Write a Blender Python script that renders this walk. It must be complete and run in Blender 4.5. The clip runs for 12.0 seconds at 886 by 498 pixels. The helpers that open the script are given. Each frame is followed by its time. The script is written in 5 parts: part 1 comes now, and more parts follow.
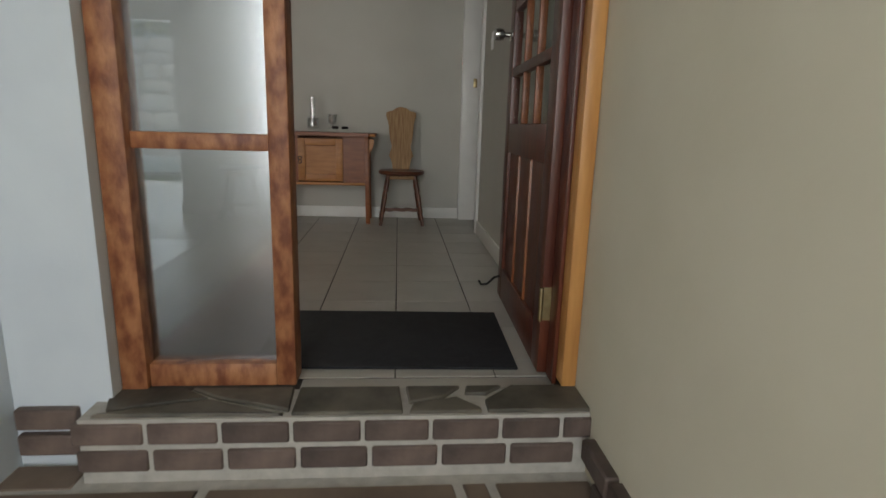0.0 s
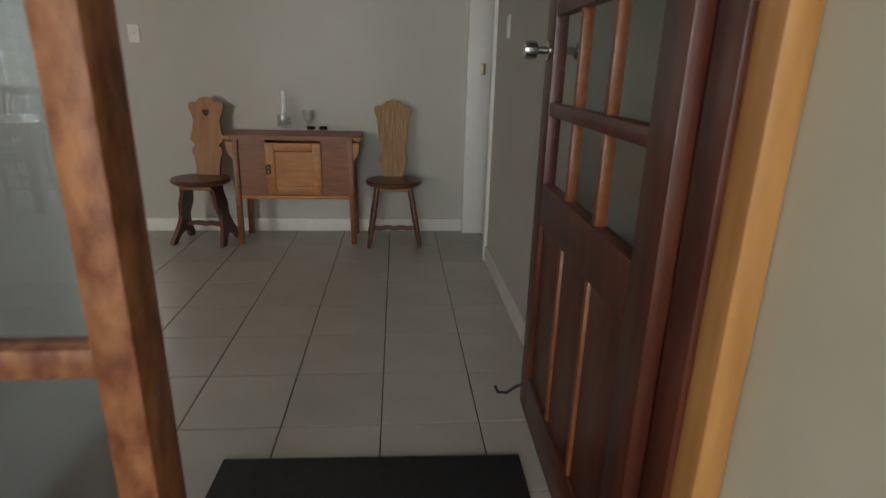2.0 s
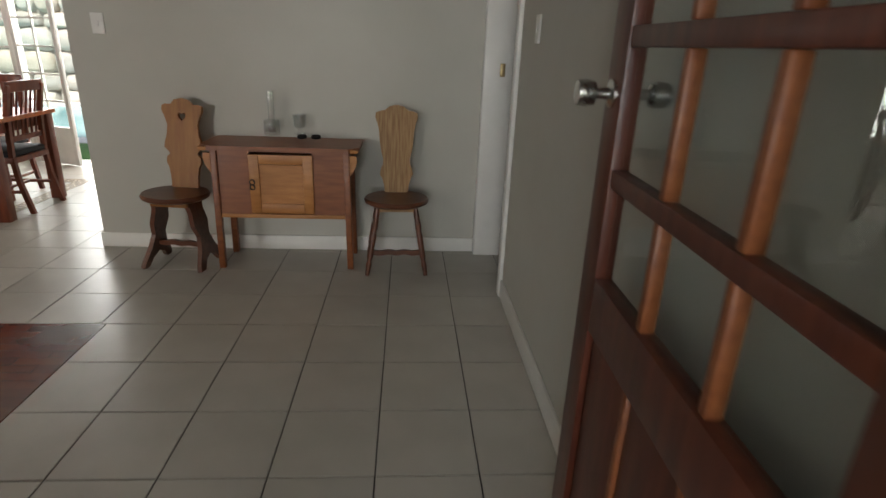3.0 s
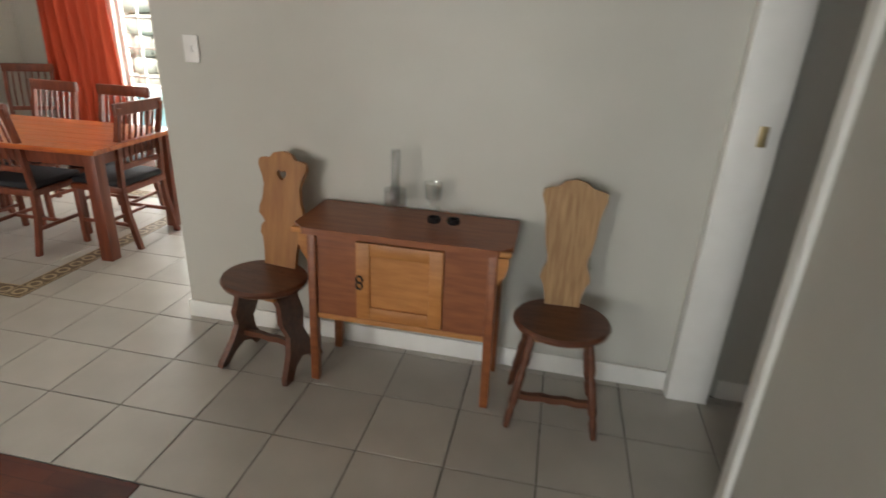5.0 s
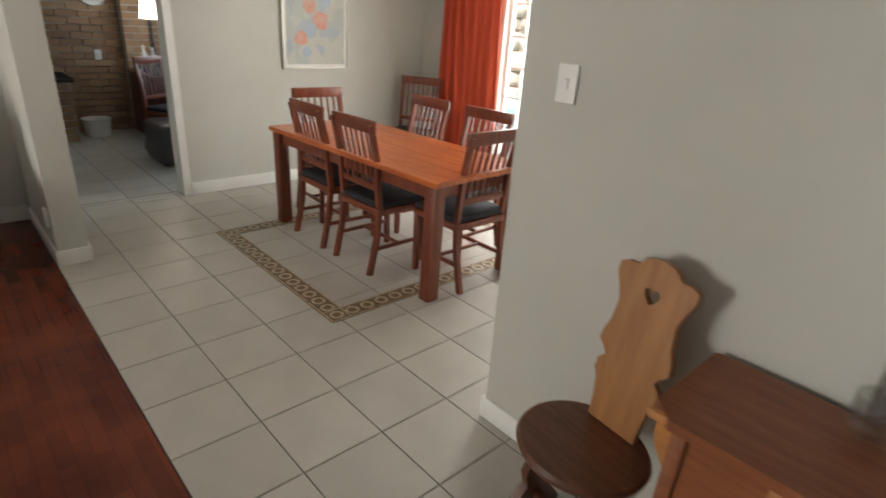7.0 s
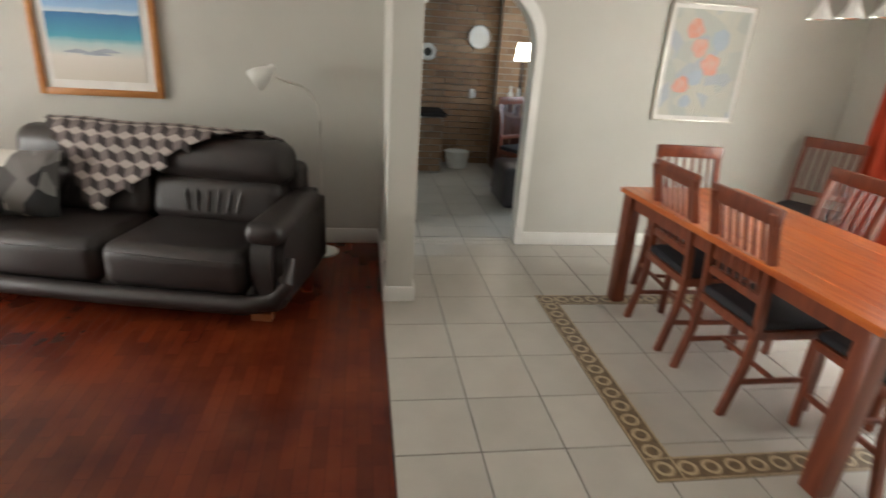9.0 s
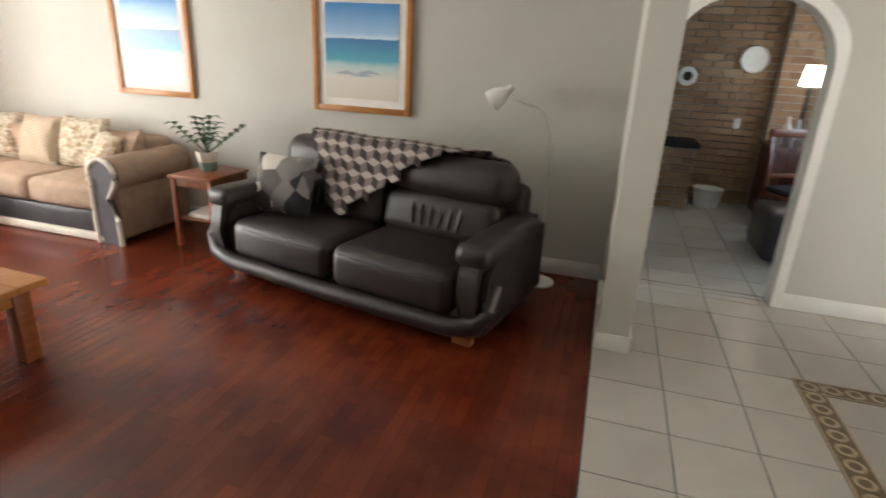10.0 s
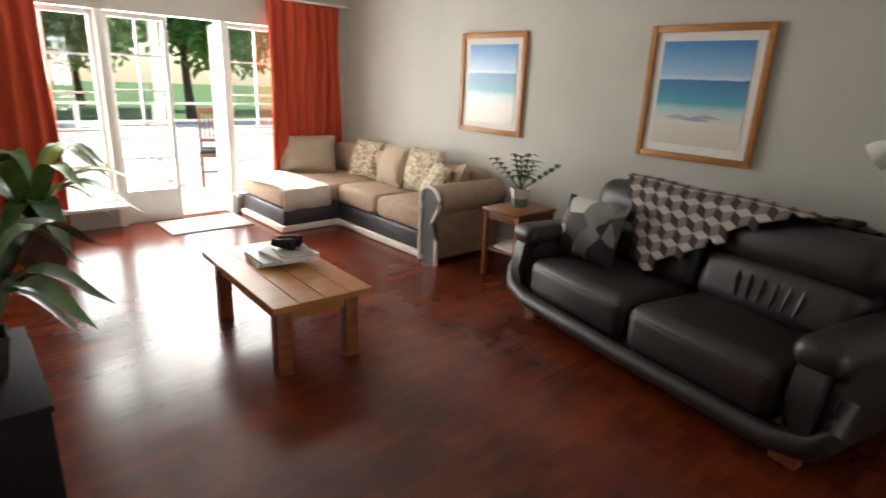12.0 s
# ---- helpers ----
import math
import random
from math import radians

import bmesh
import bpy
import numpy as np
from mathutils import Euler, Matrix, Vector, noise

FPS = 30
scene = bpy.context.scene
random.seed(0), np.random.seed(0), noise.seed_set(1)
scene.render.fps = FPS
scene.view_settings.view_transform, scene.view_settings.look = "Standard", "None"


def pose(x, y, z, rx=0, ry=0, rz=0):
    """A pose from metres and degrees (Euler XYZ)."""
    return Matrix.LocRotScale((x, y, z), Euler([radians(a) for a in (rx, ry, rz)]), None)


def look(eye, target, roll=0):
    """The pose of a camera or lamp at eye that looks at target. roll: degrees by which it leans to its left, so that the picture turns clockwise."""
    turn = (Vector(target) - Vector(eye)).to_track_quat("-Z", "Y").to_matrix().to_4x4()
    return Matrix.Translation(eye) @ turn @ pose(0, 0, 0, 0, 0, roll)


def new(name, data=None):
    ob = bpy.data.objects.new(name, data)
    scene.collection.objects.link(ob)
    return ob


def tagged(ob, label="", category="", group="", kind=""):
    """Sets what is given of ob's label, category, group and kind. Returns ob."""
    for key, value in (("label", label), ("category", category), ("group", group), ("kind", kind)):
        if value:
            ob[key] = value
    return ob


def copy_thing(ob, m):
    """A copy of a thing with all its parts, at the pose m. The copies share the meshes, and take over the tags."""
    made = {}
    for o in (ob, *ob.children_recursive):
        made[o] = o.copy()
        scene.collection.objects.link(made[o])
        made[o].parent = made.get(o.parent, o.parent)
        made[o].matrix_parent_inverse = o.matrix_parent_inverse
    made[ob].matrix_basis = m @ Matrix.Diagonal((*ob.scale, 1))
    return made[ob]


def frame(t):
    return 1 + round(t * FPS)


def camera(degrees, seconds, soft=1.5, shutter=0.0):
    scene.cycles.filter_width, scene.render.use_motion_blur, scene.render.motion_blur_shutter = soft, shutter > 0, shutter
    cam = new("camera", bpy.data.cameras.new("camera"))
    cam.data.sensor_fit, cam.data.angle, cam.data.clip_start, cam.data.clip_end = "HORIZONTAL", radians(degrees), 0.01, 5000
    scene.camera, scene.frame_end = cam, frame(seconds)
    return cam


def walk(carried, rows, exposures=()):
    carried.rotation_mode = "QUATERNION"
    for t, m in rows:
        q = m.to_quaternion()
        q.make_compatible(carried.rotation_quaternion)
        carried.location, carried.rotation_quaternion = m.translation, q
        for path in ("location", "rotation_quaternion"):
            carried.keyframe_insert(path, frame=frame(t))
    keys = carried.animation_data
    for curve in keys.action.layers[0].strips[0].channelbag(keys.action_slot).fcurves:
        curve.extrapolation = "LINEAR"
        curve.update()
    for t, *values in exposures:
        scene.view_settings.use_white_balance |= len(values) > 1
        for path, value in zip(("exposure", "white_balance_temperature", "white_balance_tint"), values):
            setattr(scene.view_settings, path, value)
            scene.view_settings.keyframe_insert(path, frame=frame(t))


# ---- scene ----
cam = camera(77.6, 12.0, shutter=0.5)
PATH = [
    (0, (-0.053, 0.186, 0.871), (0.113, 2.131, 0.433), 1.7),
    (0.5, (-0.036, 0.394, 0.957), (0.139, 2.322, 0.457), 1.7),
    (1, (-0.027, 0.621, 1.059), (0.15, 2.539, 0.52), 1.6),
    (1.5, (-0.018, 0.896, 1.168), (0.143, 2.804, 0.592), 1.1),
    (2, (0.006, 1.124, 1.227), (0.17, 3.021, 0.614), 1.4),
    (2.5, (0.043, 1.421, 1.309), (0.196, 3.305, 0.655), 1.8),
    (2.7, (0.04, 1.529, 1.338), (0.193, 3.408, 0.669), 2.1),
    (4.5, (0.004, 2.741, 1.564), (-0.167, 4.58, 0.798), 2.4),
    (5, (-0.146, 3.008, 1.608), (-0.492, 4.822, 0.84), 2.9),
    (5.5, (-0.289, 3.273, 1.637), (-0.837, 5.026, 0.845), 3.4),
    (6, (-0.382, 3.571, 1.602), (-1.299, 5.163, 0.812), 3.0),
    (6.5, (-0.591, 3.76, 1.59), (-1.749, 5.189, 0.805), 3.7),
    (7, (-0.758, 3.899, 1.596), (-2.095, 5.17, 0.825), 3.9),
    (9, (-1.529, 4.145, 1.568), (-3.374, 4.441, 0.855), 3.8),
    (9.5, (-1.655, 4.13, 1.583), (-3.522, 4.026, 0.872), 3.4),
    (10, (-1.797, 4.21, 1.514), (-3.609, 3.692, 0.843), 3.0),
    (10.5, (-1.887, 4.091, 1.477), (-3.634, 3.356, 0.836), 2.9),
    (11, (-1.96, 4.07, 1.482), (-3.586, 3.086, 0.858), 2.8),
    (11.5, (-1.988, 4.069, 1.505), (-3.448, 2.846, 0.894), 2.7),
    (12, (-1.963, 4.062, 1.507), (-3.257, 2.655, 0.919), 2.7),
]
walk(cam, [(t, look(eye, target, roll)) for t, eye, target, roll in PATH], exposures=[(0.0, 0.15), (1.5, 0.35), (2.5, 0.35), (4.5, 1.1), (6.5, 1.0), (9.0, 1.3), (10.5, 1.15), (12.0, 0.6)])

# ---- light ----
world = bpy.data.worlds.new("world")
scene.world = world
world.use_nodes = True
wn = world.node_tree
sky = wn.nodes.new("ShaderNodeTexSky")
sky.sky_type, sky.sun_disc = "NISHITA", False
sky.sun_elevation, sky.sun_rotation = radians(50), radians(170)
wn.links.new(sky.outputs[0], wn.nodes["Background"].inputs[0])
wn.nodes["Background"].inputs[1].default_value = 0.14
sun = new("sun", bpy.data.lights.new("sun", "SUN"))
sun.data.energy, sun.data.angle, sun.data.color = 5.0, radians(0.5), (1, 0.95, 0.86)
sun.matrix_world = look((0.6, -4, 5.0), (0, 0, 0))


def area_lamp(name, eye, target, w, h, watts, color):
    ob = new(name, bpy.data.lights.new(name, "AREA"))
    ob.data.shape, ob.data.size, ob.data.size_y = "RECTANGLE", w, h
    ob.data.energy, ob.data.color = watts, color
    ob.matrix_world = look(eye, target)
    return ob


area_lamp("window_light_living", (-3.85, -2.08, 1.15), (-3.85, 2, 0.9), 3.0, 1.8, 200, (1.0, 0.97, 0.93))
area_lamp("window_light_dining", (-3.75, 8.35, 1.1), (-3.75, 5, 0.7), 1.6, 2.0, 72, (1.0, 0.97, 0.93))
area_lamp("window_light_kitchen", (-7.1, 7.75, 1.5), (-7.1, 5, 0.9), 1.6, 1.1, 24, (0.7, 0.84, 1.0))
# No window here: lamp added to brighten the porch's right wall.
area_lamp("porch_fill_light", (-0.85, -2.4, 1.4), (0.45, 1.0, 1.0), 1.4, 2.2, 80, (0.96, 0.98, 1.0))


# ---- materials ----
def rgb(c):
    return (*c, 1)


def material(name, a, b=None, rough=0.6, scale=8.0, stretch=(1, 1, 1), bump=0.1, bscale=60.0, metal=0.0, detail=4.0, vary=0.0, spec=0.5, coat=0.0):
    m = bpy.data.materials.new(name)
    m.use_nodes = True
    nt = m.node_tree
    p = nt.nodes["Principled BSDF"]
    tc = nt.nodes.new("ShaderNodeTexCoord")
    mp = nt.nodes.new("ShaderNodeMapping")
    mp.inputs["Scale"].default_value = stretch
    nt.links.new(tc.outputs["Object"], mp.inputs[0])
    n1 = nt.nodes.new("ShaderNodeTexNoise")
    n1.inputs["Scale"].default_value, n1.inputs["Detail"].default_value = scale, detail
    nt.links.new(mp.outputs[0], n1.inputs["Vector"])
    ramp = nt.nodes.new("ShaderNodeValToRGB")
    ramp.color_ramp.elements[0].position, ramp.color_ramp.elements[1].position = 0.32, 0.68
    ramp.color_ramp.elements[0].color = rgb(a)
    ramp.color_ramp.elements[1].color = rgb(b or [min(1, c * 1.12) for c in a])
    nt.links.new(n1.outputs[0], ramp.inputs[0])
    out = ramp.outputs[0]
    if vary:
        oi = nt.nodes.new("ShaderNodeObjectInfo")
        mr = nt.nodes.new("ShaderNodeMapRange")
        mr.inputs[3].default_value, mr.inputs[4].default_value = 1 - vary, 1 + vary
        nt.links.new(oi.outputs["Random"], mr.inputs[0])
        hs = nt.nodes.new("ShaderNodeHueSaturation")
        nt.links.new(mr.outputs[0], hs.inputs["Value"])
        nt.links.new(out, hs.inputs["Color"])
        out = hs.outputs[0]
    nt.links.new(out, p.inputs["Base Color"])
    p.inputs["Metallic"].default_value = metal
    p.inputs["Specular IOR Level"].default_value = spec
    p.inputs["Coat Weight"].default_value = coat
    n2 = nt.nodes.new("ShaderNodeTexNoise")
    n2.inputs["Scale"].default_value, n2.inputs["Detail"].default_value = bscale, 5
    nt.links.new(mp.outputs[0], n2.inputs["Vector"])
    rr = nt.nodes.new("ShaderNodeMapRange")
    rr.inputs[3].default_value, rr.inputs[4].default_value = max(0.02, rough - 0.08), min(1, rough + 0.08)
    nt.links.new(n2.outputs[0], rr.inputs[0])
    nt.links.new(rr.outputs[0], p.inputs["Roughness"])
    if bump:
        bp = nt.nodes.new("ShaderNodeBump")
        bp.inputs["Strength"].default_value, bp.inputs["Distance"].default_value = bump, 0.004
        nt.links.new(n2.outputs[0], bp.inputs["Height"])
        nt.links.new(bp.outputs[0], p.inputs["Normal"])
    return m


def glass_material(name, rough=0.0, tint=(0.95, 0.98, 0.97), thin=True, gloss=0.06):
    m = bpy.data.materials.new(name)
    m.use_nodes = True
    nt = m.node_tree
    if thin:
        nt.nodes.remove(nt.nodes["Principled BSDF"])
        tr, gl, mx = (nt.nodes.new("ShaderNode" + k) for k in ("BsdfTransparent", "BsdfGlossy", "MixShader"))
        tr.inputs[0].default_value = rgb(tint)
        gl.inputs["Roughness"].default_value = rough
        mx.inputs[0].default_value = gloss
        nt.links.new(tr.outputs[0], mx.inputs[1])
        nt.links.new(gl.outputs[0], mx.inputs[2])
        nt.links.new(mx.outputs[0], nt.nodes["Material Output"].inputs[0])
    else:
        p = nt.nodes["Principled BSDF"]
        p.inputs["Transmission Weight"].default_value = 1
        p.inputs["Roughness"].default_value = rough
        p.inputs["Base Color"].default_value = rgb(tint)
    return m


def emitter(name, color, strength):
    m = bpy.data.materials.new(name)
    m.use_nodes = True
    p = m.node_tree.nodes["Principled BSDF"]
    p.inputs["Emission Color"].default_value = rgb(color)
    p.inputs["Emission Strength"].default_value = strength
    return m


def parquet_material():
    m = material("red_parquet", (0.072, 0.010, 0.005), (0.16, 0.031, 0.011), rough=0.22, scale=2.2, bump=0.02, bscale=5, spec=0.32)
    nt = m.node_tree
    p = nt.nodes["Principled BSDF"]
    tc = nt.nodes.new("ShaderNodeTexCoord")
    br = nt.nodes.new("ShaderNodeTexBrick")
    br.inputs["Scale"].default_value = 1.0
    br.inputs["Brick Width"].default_value, br.inputs["Row Height"].default_value = 0.24, 0.06
    br.inputs["Mortar Size"].default_value = 0.0012
    br.inputs["Color1"].default_value, br.inputs["Color2"].default_value, br.inputs["Mortar"].default_value = (0.7, 0.7, 0.7, 1), (1.2, 1.15, 1.1, 1), (0.45, 0.45, 0.45, 1)
    nt.links.new(tc.outputs["Object"], br.inputs[0])
    mx = nt.nodes.new("ShaderNodeMix")
    mx.data_type, mx.blend_type = "RGBA", "MULTIPLY"
    mx.inputs[0].default_value = 0.75
    src = p.inputs["Base Color"].links[0].from_socket
    nt.links.new(src, mx.inputs[6])
    nt.links.new(br.outputs[0], mx.inputs[7])
    nt.links.new(mx.outputs[2], p.inputs["Base Color"])
    return m


def island_material(name, cols, rough=0.8, bump=0.4):
    m = material(name, cols[0], cols[1], rough=rough, bump=bump, bscale=70)
    nt = m.node_tree
    p = nt.nodes["Principled BSDF"]
    g = nt.nodes.new("ShaderNodeNewGeometry")
    ramp = nt.nodes.new("ShaderNodeValToRGB")
    for i, c in enumerate(cols):
        e = ramp.color_ramp.elements[i] if i < 2 else ramp.color_ramp.elements.new(1)
        e.position, e.color = i / (len(cols) - 1), rgb(c)
    nt.links.new(g.outputs["Random Per Island"], ramp.inputs[0])
    mx = nt.nodes.new("ShaderNodeMix")
    mx.data_type, mx.blend_type = "RGBA", "MIX"
    mx.inputs[0].default_value = 0.35
    src = p.inputs["Base Color"].links[0].from_socket
    nt.links.new(ramp.outputs[0], mx.inputs[6])
    nt.links.new(src, mx.inputs[7])
    nt.links.new(mx.outputs[2], p.inputs["Base Color"])
    return m


def bands_material(name, stops, noise_amount=0.05):
    """A print with horizontal bands of colour from bottom to top."""
    m = bpy.data.materials.new(name)
    m.use_nodes = True
    nt = m.node_tree
    p = nt.nodes["Principled BSDF"]
    tc, sep, nz, add, ramp = (nt.nodes.new("ShaderNode" + k) for k in ("TexCoord", "SeparateXYZ", "TexNoise", "Math", "ValToRGB"))
    nt.links.new(tc.outputs["Generated"], sep.inputs[0])
    nt.links.new(tc.outputs["Object"], nz.inputs["Vector"])
    nz.inputs["Scale"].default_value = 9
    add.operation = "MULTIPLY_ADD"
    nt.links.new(nz.outputs[0], add.inputs[0])
    add.inputs[1].default_value = noise_amount
    nt.links.new(sep.outputs[2], add.inputs[2])
    for i, (pos, c) in enumerate(stops):
        e = ramp.color_ramp.elements[i] if i < 2 else ramp.color_ramp.elements.new(1)
        e.position, e.color = pos, rgb(c)
    nt.links.new(add.outputs[0], ramp.inputs[0])
    nt.links.new(ramp.outputs[0], p.inputs["Base Color"])
    p.inputs["Roughness"].default_value = 0.25
    return m


def cells_material(name, cols, scale, rough=0.9):
    m = bpy.data.materials.new(name)
    m.use_nodes = True
    nt = m.node_tree
    p = nt.nodes["Principled BSDF"]
    tc, vo, sep, ramp = (nt.nodes.new("ShaderNode" + k) for k in ("TexCoord", "TexVoronoi", "SeparateColor", "ValToRGB"))
    vo.inputs["Scale"].default_value = scale
    nt.links.new(tc.outputs["Object"], vo.inputs["Vector"])
    nt.links.new(vo.outputs["Color"], sep.inputs[0])
    ramp.color_ramp.interpolation = "CONSTANT"
    for i, c in enumerate(cols):
        e = ramp.color_ramp.elements[i] if i < 2 else ramp.color_ramp.elements.new(1)
        e.position, e.color = i / len(cols), rgb(c)
    nt.links.new(sep.outputs[0], ramp.inputs[0])
    nt.links.new(ramp.outputs[0], p.inputs["Base Color"])
    wv = nt.nodes.new("ShaderNodeTexWave")
    wv.inputs["Scale"].default_value = 60
    bp = nt.nodes.new("ShaderNodeBump")
    bp.inputs["Strength"].default_value = 0.4
    bp.inputs["Distance"].default_value = 0.003
    nt.links.new(tc.outputs["Object"], wv.inputs["Vector"])
    nt.links.new(wv.outputs[1], bp.inputs["Height"])
    nt.links.new(bp.outputs[0], p.inputs["Normal"])
    p.inputs["Roughness"].default_value = rough
    return m


def stripes_material(name, a, b, scale):
    m = material(name, a, b, rough=0.9, bump=0.3, bscale=200)
    nt = m.node_tree
    p = nt.nodes["Principled BSDF"]
    tc, wv, ramp = (nt.nodes.new("ShaderNode" + k) for k in ("TexCoord", "TexWave", "ValToRGB"))
    wv.bands_direction = "Z"
    wv.inputs["Scale"].default_value, wv.inputs["Distortion"].default_value = scale, 0.6
    nt.links.new(tc.outputs["Object"], wv.inputs["Vector"])
    ramp.color_ramp.elements[0].color, ramp.color_ramp.elements[1].color = rgb(a), rgb(b)
    nt.links.new(wv.outputs[1], ramp.inputs[0])
    nt.links.new(ramp.outputs[0], p.inputs["Base Color"])
    return m


def translucent_leaf_material():
    """Thin leaves that let sunlight through."""
    m = material("sunlit_tree_leaf", (0.08, 0.16, 0.04), (0.14, 0.25, 0.07), rough=0.5, scale=3, bump=0.0)
    nt = m.node_tree
    tl, mx = nt.nodes.new("ShaderNodeBsdfTranslucent"), nt.nodes.new("ShaderNodeMixShader")
    tl.inputs[0].default_value = (0.38, 0.52, 0.20, 1)
    mx.inputs[0].default_value = 0.65
    nt.links.new(nt.nodes["Principled BSDF"].outputs[0], mx.inputs[1])
    nt.links.new(tl.outputs[0], mx.inputs[2])
    nt.links.new(mx.outputs[0], nt.nodes["Material Output"].inputs[0])
    return m


